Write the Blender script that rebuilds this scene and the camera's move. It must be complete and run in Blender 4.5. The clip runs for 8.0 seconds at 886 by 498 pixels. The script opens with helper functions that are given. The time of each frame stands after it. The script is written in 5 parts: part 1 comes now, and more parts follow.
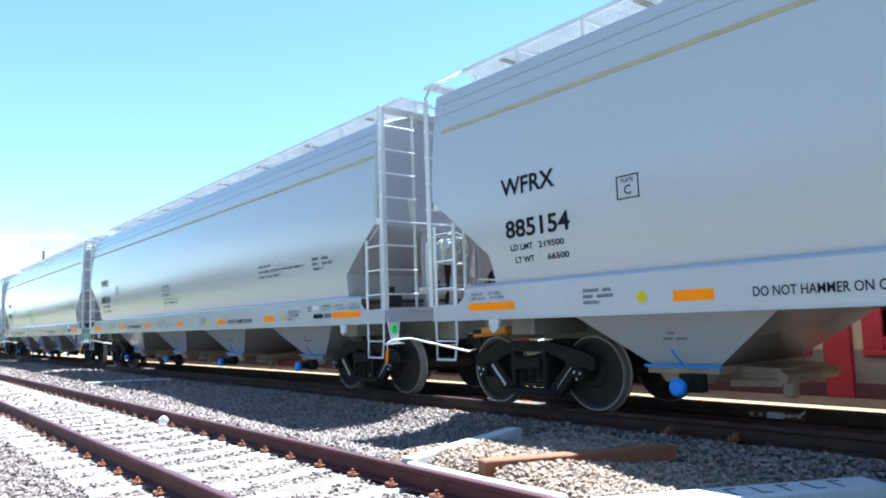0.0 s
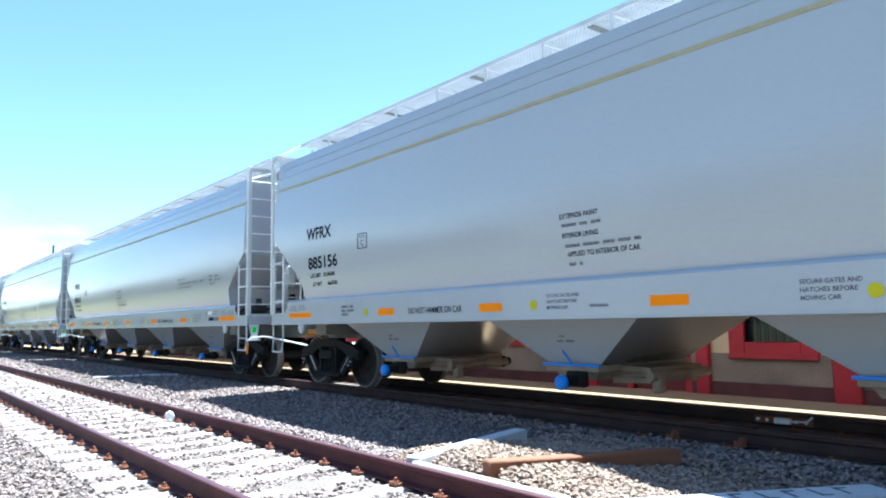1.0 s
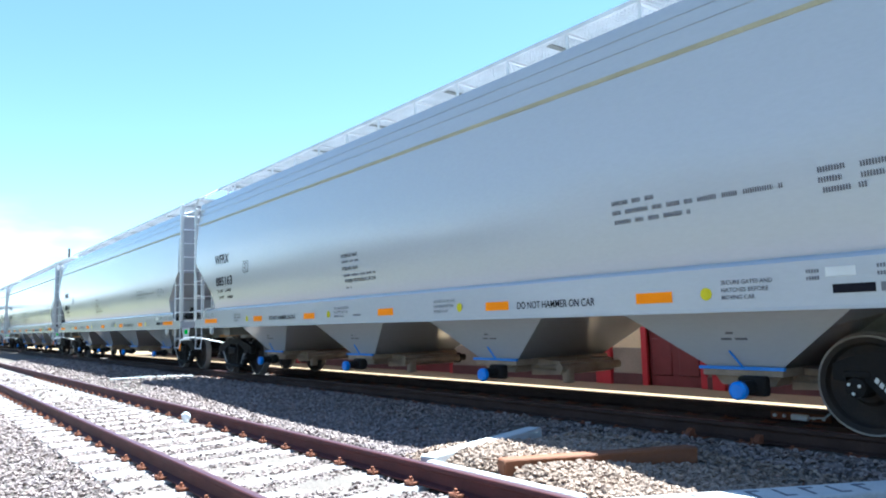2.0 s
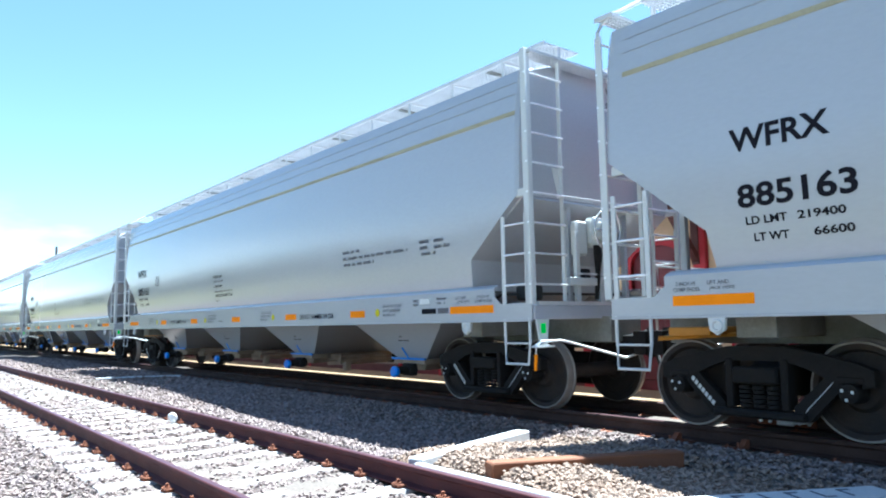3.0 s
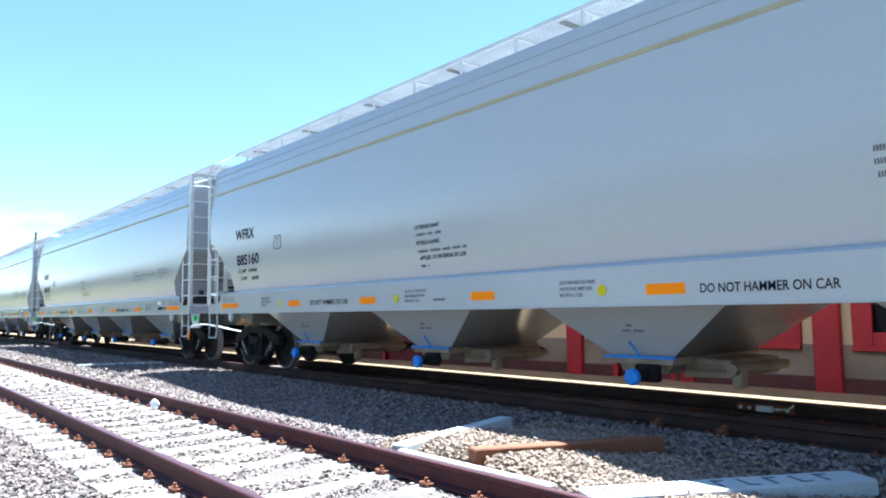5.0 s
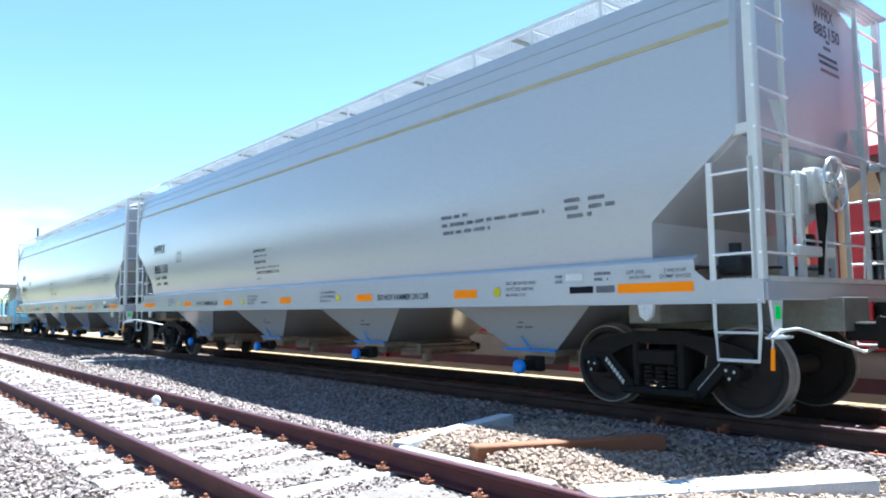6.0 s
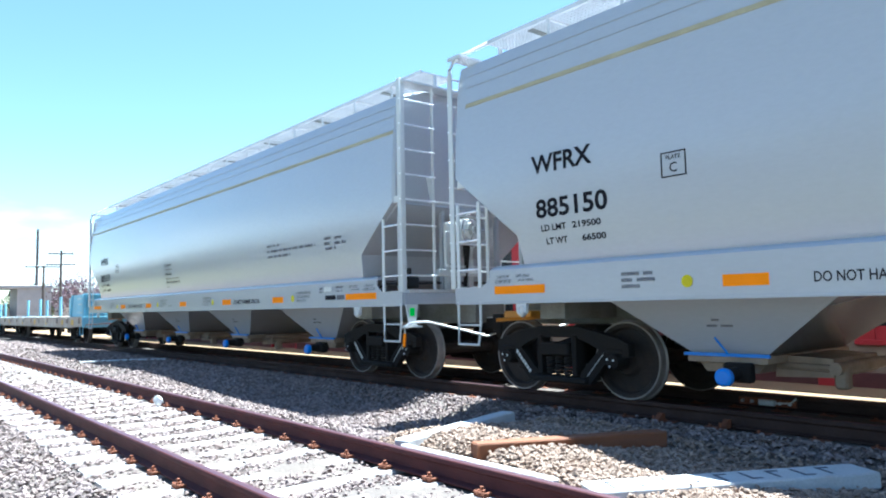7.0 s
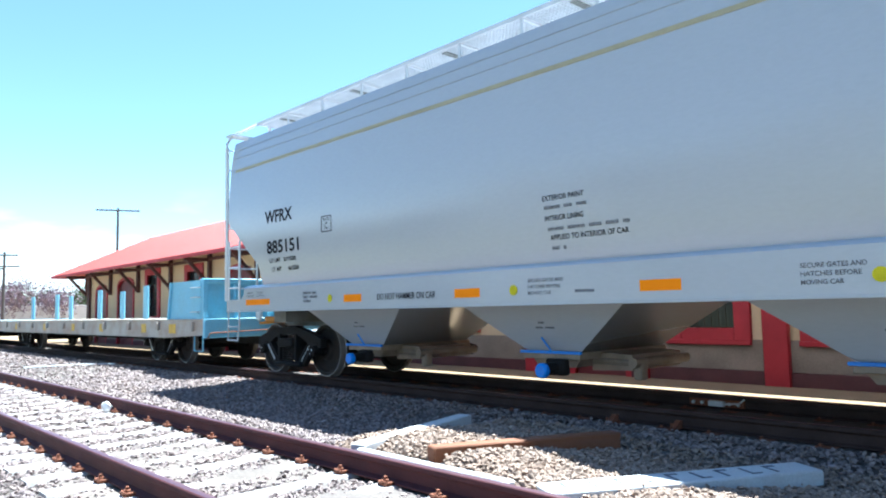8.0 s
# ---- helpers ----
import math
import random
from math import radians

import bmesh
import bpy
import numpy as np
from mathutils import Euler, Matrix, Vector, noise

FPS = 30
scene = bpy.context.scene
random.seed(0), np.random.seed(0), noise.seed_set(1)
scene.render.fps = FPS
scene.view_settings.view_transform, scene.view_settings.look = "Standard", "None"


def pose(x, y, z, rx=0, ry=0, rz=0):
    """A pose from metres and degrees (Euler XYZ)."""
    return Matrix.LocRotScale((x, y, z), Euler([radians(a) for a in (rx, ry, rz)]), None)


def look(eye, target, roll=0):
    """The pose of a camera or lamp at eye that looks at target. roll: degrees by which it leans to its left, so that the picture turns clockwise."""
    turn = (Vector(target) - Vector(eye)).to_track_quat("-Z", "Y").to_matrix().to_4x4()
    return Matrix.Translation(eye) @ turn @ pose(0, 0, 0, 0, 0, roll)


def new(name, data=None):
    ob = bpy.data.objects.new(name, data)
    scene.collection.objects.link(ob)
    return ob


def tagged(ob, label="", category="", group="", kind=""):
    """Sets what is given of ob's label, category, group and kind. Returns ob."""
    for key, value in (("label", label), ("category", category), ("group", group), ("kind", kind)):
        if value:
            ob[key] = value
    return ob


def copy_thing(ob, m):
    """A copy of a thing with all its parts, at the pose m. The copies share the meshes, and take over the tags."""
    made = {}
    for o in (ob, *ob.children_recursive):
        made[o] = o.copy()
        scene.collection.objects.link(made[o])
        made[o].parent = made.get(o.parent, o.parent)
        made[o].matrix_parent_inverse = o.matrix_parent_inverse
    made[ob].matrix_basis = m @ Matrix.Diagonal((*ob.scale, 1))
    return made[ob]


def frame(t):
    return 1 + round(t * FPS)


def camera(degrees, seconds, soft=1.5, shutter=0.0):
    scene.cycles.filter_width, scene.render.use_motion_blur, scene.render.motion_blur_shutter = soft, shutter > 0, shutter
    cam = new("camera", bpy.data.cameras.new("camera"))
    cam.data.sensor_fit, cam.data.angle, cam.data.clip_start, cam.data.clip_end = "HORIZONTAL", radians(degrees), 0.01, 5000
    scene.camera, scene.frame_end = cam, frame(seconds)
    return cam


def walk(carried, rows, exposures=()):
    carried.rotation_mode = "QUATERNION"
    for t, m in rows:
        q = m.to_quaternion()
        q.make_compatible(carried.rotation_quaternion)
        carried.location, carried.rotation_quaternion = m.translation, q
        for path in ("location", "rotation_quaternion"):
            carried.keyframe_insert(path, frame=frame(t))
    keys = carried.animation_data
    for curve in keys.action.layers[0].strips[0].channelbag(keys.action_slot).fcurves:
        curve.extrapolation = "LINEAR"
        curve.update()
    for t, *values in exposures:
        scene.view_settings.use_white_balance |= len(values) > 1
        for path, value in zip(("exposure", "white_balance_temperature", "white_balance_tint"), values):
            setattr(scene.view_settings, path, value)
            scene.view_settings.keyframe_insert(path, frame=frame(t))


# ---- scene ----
cam = camera(64.0, 8.0, soft=2.0)
EYE = (0.0, 0.0, 1.169)
# seconds, yaw, pitch, roll of the hand-held camera, which stands on one spot
TURNS = [
    (0, 50.793, 5.928, 1.936),
    (0.5, 50.764, 5.292, 1.696),
    (1, 51.315, 5.936, 1.052),
    (1.5, 52.613, 5.783, 1.754),
    (3, 51.509, 6.045, 1.053),
    (3.5, 51.542, 5.697, 0.804),
    (4, 51.008, 5.330, 1.184),
    (4.5, 50.390, 5.178, 1.104),
    (6, 50.329, 4.793, 0.708),
    (6.5, 50.805, 5.361, 0.741),
    (7, 50.380, 4.618, 1.192),
    (7.5, 49.617, 4.938, 1.290),
    (8, 46.933, 4.804, 1.207),
]
walk(cam, [(t, pose(*EYE, 90 + p, r, y)) for t, y, p, r in TURNS], exposures=[(0.0, 2.4, 5250, -2), (8.0, 2.4, 5250, -2)])

# ---- sky and sun ----
SUN_AZ, SUN_EL = math.radians(4.0), math.radians(70.0)
world = bpy.data.worlds.new("sky")
scene.world = world
world.use_nodes = True
wn, wl = world.node_tree.nodes, world.node_tree.links
wn.clear()
w_out = wn.new("ShaderNodeOutputWorld")
w_bg = wn.new("ShaderNodeBackground")
w_bg.inputs["Strength"].default_value = 0.051
w_sky = wn.new("ShaderNodeTexSky")
w_sky.sky_type, w_sky.sun_disc = "NISHITA", False
w_sky.sun_elevation, w_sky.sun_rotation = SUN_EL, -SUN_AZ
w_sky.air_density, w_sky.dust_density, w_sky.ozone_density = 1.0, 0.1, 0.4
# a low bank of thin white cloud over the horizon
w_co = wn.new("ShaderNodeTexCoord")
w_sep = wn.new("ShaderNodeSeparateXYZ")
w_map = wn.new("ShaderNodeMapping")
w_map.inputs["Scale"].default_value = (5.0, 5.0, 16.0)
w_noise = wn.new("ShaderNodeTexNoise")
w_noise.inputs["Scale"].default_value, w_noise.inputs["Detail"].default_value = 1.0, 6.0
w_low = wn.new("ShaderNodeMapRange")
w_low.inputs["From Min"].default_value, w_low.inputs["From Max"].default_value = 0.17, 0.04
w_thr = wn.new("ShaderNodeMapRange")
w_thr.inputs["From Min"].default_value, w_thr.inputs["From Max"].default_value = 0.46, 0.62
w_mul = wn.new("ShaderNodeMath")
w_mul.operation = "MULTIPLY"
w_mix = wn.new("ShaderNodeMixRGB")
w_mix.inputs[2].default_value = (9.0, 9.2, 9.4, 1)
wl.new(w_co.outputs["Generated"], w_sep.inputs[0])
wl.new(w_co.outputs["Generated"], w_map.inputs[0])
wl.new(w_map.outputs[0], w_noise.inputs["Vector"])
wl.new(w_sep.outputs["Z"], w_low.inputs["Value"])
wl.new(w_noise.outputs[0], w_thr.inputs["Value"])
wl.new(w_low.outputs[0], w_mul.inputs[0])
wl.new(w_thr.outputs[0], w_mul.inputs[1])
wl.new(w_mul.outputs[0], w_mix.inputs[0])
wl.new(w_sky.outputs[0], w_mix.inputs[1])
wl.new(w_mix.outputs[0], w_bg.inputs["Color"])
wl.new(w_bg.outputs[0], w_out.inputs["Surface"])

sun = new("sun", bpy.data.lights.new("sun", "SUN"))
sun.data.energy, sun.data.angle, sun.data.color = 5.0, math.radians(0.53), (1.0, 0.95, 0.88)
sun_dir = Vector((-math.sin(SUN_AZ) * math.cos(SUN_EL), math.cos(SUN_AZ) * math.cos(SUN_EL), math.sin(SUN_EL)))
sun.matrix_world = look(sun_dir * 100, (0, 0, 0))


# ---- materials ----
def mat(name, col, rough=0.6, metal=0.0, var=0.15, scale=6.0, fine=60.0, bump=0.0, bump_scale=40.0, tint=None, coat=0.0, island=0.0, obj=0.0, stretch=(1, 1, 1), rvar=0.1, spec=0.5):
    """A surface with broad stains, fine grain and a fine relief. island, obj: how much the brightness differs from piece to piece."""
    m = bpy.data.materials.new(name)
    m.use_nodes = True
    n, l = m.node_tree.nodes, m.node_tree.links
    b = n["Principled BSDF"]
    b.inputs["Roughness"].default_value, b.inputs["Metallic"].default_value = rough, metal
    b.inputs["Coat Weight"].default_value, b.inputs["Coat Roughness"].default_value = coat, 0.16
    b.inputs["Specular IOR Level"].default_value = spec
    co = n.new("ShaderNodeTexCoord")
    mp = n.new("ShaderNodeMapping")
    mp.inputs["Scale"].default_value = stretch
    l.new(co.outputs["Object"], mp.inputs[0])
    big, small = n.new("ShaderNodeTexNoise"), n.new("ShaderNodeTexNoise")
    big.inputs["Scale"].default_value, big.inputs["Detail"].default_value = scale, 5.0
    small.inputs["Scale"].default_value, small.inputs["Detail"].default_value = fine, 4.0
    l.new(mp.outputs[0], big.inputs["Vector"])
    l.new(mp.outputs[0], small.inputs["Vector"])
    dark, mix = n.new("ShaderNodeMixRGB"), n.new("ShaderNodeMixRGB")
    t = tint or [c * 0.55 for c in col]
    dark.inputs[1].default_value, dark.inputs[2].default_value = (*col, 1), (*t, 1)
    ramp = n.new("ShaderNodeMapRange")
    ramp.inputs["From Min"].default_value, ramp.inputs["From Max"].default_value = 0.35, 0.75
    ramp.inputs["To Max"].default_value = min(1.0, var * 3)
    l.new(big.outputs[0], ramp.inputs["Value"])
    l.new(ramp.outputs[0], dark.inputs[0])
    mix.blend_type = "MULTIPLY"
    mix.inputs[0].default_value = 1.0
    g = n.new("ShaderNodeMapRange")
    g.inputs["To Min"].default_value, g.inputs["To Max"].default_value = 1 - var, 1 + var
    l.new(small.outputs[0], g.inputs["Value"])
    l.new(dark.outputs[0], mix.inputs[1])
    l.new(g.outputs[0], mix.inputs[2])
    last = mix
    for amount, kind, sock in ((island, "ShaderNodeNewGeometry", "Random Per Island"), (obj, "ShaderNodeObjectInfo", "Random")):
        if amount:
            src, r, mm = n.new(kind), n.new("ShaderNodeMapRange"), n.new("ShaderNodeMixRGB")
            r.inputs["To Min"].default_value, r.inputs["To Max"].default_value = 1 - amount, 1 + amount * 0.7
            mm.blend_type = "MULTIPLY"
            mm.inputs[0].default_value = 1.0
            l.new(src.outputs[sock], r.inputs["Value"])
            l.new(last.outputs[0], mm.inputs[1])
            l.new(r.outputs[0], mm.inputs[2])
            last = mm
    l.new(last.outputs[0], b.inputs["Base Color"])
    rr = n.new("ShaderNodeMapRange")
    rr.inputs["To Min"].default_value, rr.inputs["To Max"].default_value = max(0.02, rough - rvar), min(1, rough + rvar)
    l.new(big.outputs[0], rr.inputs["Value"])
    l.new(rr.outputs[0], b.inputs["Roughness"])
    if bump:
        bn, bt = n.new("ShaderNodeTexNoise"), n.new("ShaderNodeBump")
        bn.inputs["Scale"].default_value, bn.inputs["Detail"].default_value = bump_scale, 5.0
        bt.inputs["Strength"].default_value, bt.inputs["Distance"].default_value = bump, 0.02
        l.new(mp.outputs[0], bn.inputs["Vector"])
        l.new(bn.outputs[0], bt.inputs["Height"])
        l.new(bt.outputs[0], b.inputs["Normal"])
    return m


PAINT = mat("grey_car_paint", (0.405, 0.42, 0.462), 0.17, 0.0, 0.05, 0.5, 30, 0.3, 0.5, tint=(0.38, 0.392, 0.425), coat=0.7, stretch=(0.4, 1, 1), rvar=0.05)
END_PAINT = mat("duller_end_sheet_paint", (0.405, 0.42, 0.455), 0.42, 0.0, 0.08, 0.8, 30, 0.1, 0.8, tint=(0.36, 0.37, 0.4), rvar=0.06, spec=0.4)
GALV = mat("galvanised_steel", (0.78, 0.79, 0.8), 0.45, 0.6, 0.12, 5, 60)
GRATE = mat("weathered_galvanised_grating", (0.6, 0.6, 0.61), 0.45, 0.1, 0.15, 3, 60)
WHITE_STEEL = mat("white_painted_steel", (0.6, 0.61, 0.61), 0.35, 0.0, 0.06, 3, 60)
TRUCK = mat("grimy_cast_steel", (0.012, 0.0112, 0.0115), 0.75, 0.0, 0.3, 6, 40, 0.3, 60, tint=(0.02, 0.016, 0.014), spec=0.18)
WHEEL = mat("dark_wheel_steel", (0.026, 0.023, 0.023), 0.7, 0.0, 0.3, 7, 50, tint=(0.045, 0.032, 0.026), spec=0.2)
TREAD = mat("worn_wheel_rim", (0.22, 0.195, 0.18), 0.45, 0.1, 0.2, 7, 50)
BLUE = mat("blue_gate_paint", (0.03, 0.22, 0.75), 0.4, 0.0, 0.1, 5, 40)
ORANGE = mat("orange_reflective_tape", (0.95, 0.27, 0.0), 0.7, 0.0, 0.04, 4, 90, spec=0.1)
YELLOW = mat("yellow_decal", (0.6, 0.52, 0.02), 0.7, 0.0, 0.08, 8, 60, spec=0.1)
SEAM = mat("tan_seam_sealant", (0.4, 0.35, 0.22), 0.5, 0.0, 0.15, 2, 30)
INK = mat("black_stencil_ink", (0.012, 0.012, 0.018), 0.8, 0.0, 0.1, 5, 40, spec=0.1)
INK_GREY = mat("grey_small_stencil", (0.15, 0.15, 0.17), 0.7, 0.0, 0.2, 9, 60, spec=0.1)
INK_RED = mat("red_small_stencil", (0.24, 0.11, 0.12), 0.55, 0.0, 0.2, 9, 60)
GREEN = mat("green_reflector", (0.05, 0.85, 0.08), 0.3, 0.0, 0.04, 5, 40)
GATE = mat("dull_brown_gate_steel", (0.31, 0.235, 0.175), 0.5, 0.1, 0.25, 5, 40)
RUBBER = mat("black_rubber_hose", (0.02, 0.02, 0.02), 0.7, 0.0, 0.1, 5, 40)
RAIL = mat("rusty_rail_steel", (0.075, 0.022, 0.022), 0.7, 0.0, 0.3, 3, 50, 0.2, 80, tint=(0.05, 0.02, 0.022), spec=0.2)
# the same rusty rail, with the train's shade mixed into its colour
SHADE_RAIL = mat("rail_darkened_for_shade", (0.055, 0.032, 0.026), 0.75, 0.0, 0.3, 3, 50, 0.2, 80, spec=0.15)
RAIL_TOP = mat("worn_rail_head", (0.15, 0.08, 0.095), 0.42, 0.7, 0.15, 2, 40, stretch=(0.1, 1, 1))
RUST = mat("rusted_fastening", (0.22, 0.075, 0.035), 0.8, 0.1, 0.3, 12, 80, 0.3, 80)
CONCRETE = mat("pale_concrete", (0.36, 0.33, 0.315), 0.85, 0.0, 0.15, 3, 60, 0.3, 90, obj=0.1)
OLD_WOOD = mat("dark_old_timber", (0.068, 0.052, 0.045), 0.85, 0.0, 0.35, 3, 30, 0.4, 30, stretch=(4, 0.6, 4), obj=0.2)
BALLAST = mat("grey_ballast_stone", (0.25, 0.2, 0.188), 0.9, 0.0, 0.2, 3, 90, 0.3, 120, tint=(0.25, 0.185, 0.155), island=0.45, spec=0.2)
GRIMY = mat("grimy_underframe_paint", (0.2, 0.2, 0.185), 0.55, 0.0, 0.25, 3, 30, 0.1, 20, tint=(0.12, 0.11, 0.09))
BEAD = mat("dull_seam_bead", (0.34, 0.34, 0.345), 0.5, 0.0, 0.15, 2, 30)
RUNG = mat("bright_galvanised_rung", (0.92, 0.93, 0.94), 0.5, 0.8, 0.06, 5, 40)
GRAVEL = mat("tan_crushed_stone", (0.29, 0.218, 0.172), 0.9, 0.0, 0.2, 3, 90, 0.3, 120, tint=(0.25, 0.165, 0.115), island=0.38, spec=0.2)
AMBER_STEEL = mat("amber_coloured_steel", (0.6, 0.27, 0.03), 0.5, 0.0, 0.2, 5, 40)
CHROME = mat("bright_galvanised_steel", (0.75, 0.76, 0.77), 0.25, 0.6, 0.06, 5, 40)


# ---- mesh building ----
class Shape:
    """Collects the corners and faces of one mesh."""

    def __init__(self):
        self.v, self.f = [], []

    def add(self, verts, faces):
        k = len(self.v)
        self.v += [tuple(p) for p in verts]
        self.f += [tuple(i + k for i in q) for q in faces]
        return self

    def box(self, x0, x1, y0, y1, z0, z1, b=0.0):
        lo, hi = (x0, y0, z0), (x1, y1, z1)
        if not b:
            vs = [(x, y, z) for x in (x0, x1) for y in (y0, y1) for z in (z0, z1)]
            return self.add(vs, [(0, 1, 3, 2), (4, 6, 7, 5), (0, 4, 5, 1), (2, 3, 7, 6), (0, 2, 6, 4), (1, 5, 7, 3)])
        b = min(b, 0.45 * min(x1 - x0, y1 - y0, z1 - z0))
        vs, ix = [], {}
        for s in [(i, j, k) for i in (0, 1) for j in (0, 1) for k in (0, 1)]:
            for a in range(3):
                ix[s, a] = len(vs)
                vs.append(tuple((hi[c] if s[c] else lo[c]) if c == a else (hi[c] - b if s[c] else lo[c] + b) for c in range(3)))

        def corner(**kw):
            return tuple(kw["xyz"[c]] for c in range(3))

        fs = []
        for a in range(3):
            o, p = [c for c in range(3) if c != a]
            for s in (0, 1):
                ring = []
                for q, r in ((0, 0), (1, 0), (1, 1), (0, 1)):
                    c = [0, 0, 0]
                    c[a], c[o], c[p] = s, q, r
                    ring.append(ix[tuple(c), a])
                fs.append(tuple(ring))
            for q in (0, 1):
                for r in (0, 1):
                    c0, c1 = [0, 0, 0], [0, 0, 0]
                    c0[o], c0[p], c1[o], c1[p] = q, r, q, r
                    c1[a] = 1
                    c0, c1 = tuple(c0), tuple(c1)
                    fs.append((ix[c0, o], ix[c1, o], ix[c1, p], ix[c0, p]))
        for s in [(i, j, k) for i in (0, 1) for j in (0, 1) for k in (0, 1)]:
            fs.append((ix[s, 0], ix[s, 1], ix[s, 2]))
        return self.add(vs, fs)

    def prism(self, poly, axis, lo, hi):
        """A flat outline, given in the two other axes in order, drawn out along axis."""
        def at(p, d):
            return (d, p[0], p[1]) if axis == "x" else (p[0], d, p[1]) if axis == "y" else (p[0], p[1], d)
        n = len(poly)
        vs = [at(p, lo) for p in poly] + [at(p, hi) for p in poly]
        return self.add(vs, [tuple(range(n)), tuple(range(n, 2 * n))] + [(i, (i + 1) % n, n + (i + 1) % n, n + i) for i in range(n)])

    def tube(self, points, r, n=8, radii=None):
        """A round bar along a line of points."""
        pts = [Vector(p) for p in points]
        ref = Vector((0.013, 0.021, 1.0))
        vs, fs = [], []
        for i, p in enumerate(pts):
            d = (pts[min(i + 1, len(pts) - 1)] - pts[max(i - 1, 0)]).normalized()
            u = d.cross(ref if abs(d.dot(ref)) < 0.95 else Vector((0, 1, 0.02))).normalized()
            w = d.cross(u)
            rr = radii[i] if radii else r
            for k in range(n):
                a = 2 * math.pi * k / n
                vs.append(p + (u * math.cos(a) + w * math.sin(a)) * rr)
        for i in range(len(pts) - 1):
            for k in range(n):
                fs.append((i * n + k, i * n + (k + 1) % n, (i + 1) * n + (k + 1) % n, (i + 1) * n + k))
        fs += [tuple(range(n)), tuple(range(len(vs) - n, len(vs)))]
        return self.add(vs, fs)

    def ring(self, c, axis, R, r, n=28, m=8):
        """A round hoop about a line along axis."""
        vs, fs = [], []
        for i in range(n):
            a = 2 * math.pi * i / n
            for j in range(m):
                e = 2 * math.pi * j / m
                rad, off = R + r * math.cos(e), r * math.sin(e)
                p, q = rad * math.cos(a), rad * math.sin(a)
                vs.append((c[0] + off, c[1] + p, c[2] + q) if axis == "x" else (c[0] + p, c[1] + off, c[2] + q))
        for i in range(n):
            for j in range(m):
                fs.append((i * m + j, ((i + 1) % n) * m + j, ((i + 1) % n) * m + (j + 1) % m, i * m + (j + 1) % m))
        return self.add(vs, fs)

    def lathe(self, prof, n=32, close=True):
        """A profile of (y, radius) turned about the Y axis."""
        vs, fs = [], []
        for y, r in prof:
            for k in range(n):
                a = 2 * math.pi * k / n
                vs.append((r * math.cos(a), y, r * math.sin(a)))
        for i in range(len(prof) - 1):
            for k in range(n):
                fs.append((i * n + k, i * n + (k + 1) % n, (i + 1) * n + (k + 1) % n, (i + 1) * n + k))
        if close:
            fs += [tuple(range(n)), tuple(range(len(vs) - n, len(vs)))]
        return self.add(vs, fs)

    def mesh(self, name, material, tidy=True, angle=38):
        me = bpy.data.meshes.new(name)
        me.from_pydata([tuple(p) for p in self.v], [], self.f)
        if tidy:
            bm = bmesh.new()
            bm.from_mesh(me)
            bmesh.ops.recalc_face_normals(bm, faces=bm.faces)
            bm.to_mesh(me)
            bm.free()
        me.polygons.foreach_set("use_smooth", [True] * len(me.polygons))
        me.set_sharp_from_angle(angle=math.radians(angle))
        for m in material if isinstance(material, (list, tuple)) else (material,):
            me.materials.append(m)
        return me


def part(name, shape, material, parent, label="", at=None):
    """Links one mesh as a part of a thing, or of a part."""
    me = shape.mesh(name, material) if isinstance(shape, Shape) else shape
    ob = new(name, me)
    ob.parent = parent
    if at is not None:
        ob.matrix_basis = at if isinstance(at, Matrix) else Matrix.Translation(at)
    if label:
        ob["label"] = label
    return ob


def thing(name, label, category, group="", kind="", at=None):
    ob = new(name)
    ob.empty_display_size = 0.3
    if at is not None:
        ob.matrix_basis = at if isinstance(at, Matrix) else Matrix.Translation(at)
    return tagged(ob, label, category, group, kind)


def lettering(text, x, z, width, height, depth=None, bold=0.012):
    """The mesh of a line of letters, standing in the XZ plane, facing -Y; depth(z) is the surface's y."""
    cu = bpy.data.curves.new("letters", "FONT")
    cu.body, cu.size, cu.resolution_u, cu.offset = text, 1.0, 3, bold
    ob = bpy.data.objects.new("letters", cu)
    scene.collection.objects.link(ob)
    me = bpy.data.meshes.new_from_object(ob.evaluated_get(bpy.context.evaluated_depsgraph_get()))
    bpy.data.objects.remove(ob)
    co = np.empty(len(me.vertices) * 3)
    me.vertices.foreach_get("co", co)
    co = co.reshape(-1, 3)
    lo, hi = co.min(0), co.max(0)
    out = np.zeros_like(co)
    out[:, 0] = x + (co[:, 0] - lo[0]) / (hi[0] - lo[0]) * width
    out[:, 2] = z + (co[:, 1] - lo[1]) / (hi[1] - lo[1]) * height
    out[:, 1] = [depth(q) for q in out[:, 2]]
    me.vertices.foreach_set("co", out.ravel())
    me.update()
    return me


# ---- levels of the place ----
TRACK_Y = 2.8235          # middle of the empty track
GAUGE = 0.7525            # half the distance of the rail heads
TRAIN_Y = 7.80            # middle of the train's track
TRAIN_Z = 0.036
TIE_X = -8.003            # one tie of the empty track
SPEED, PITCH, FIRST = 13.838, 19.275, 1.289


def step(a, b, x):
    t = min(1.0, max(0.0, (x - a) / (b - a)))
    return t * t * (3 - 2 * t)


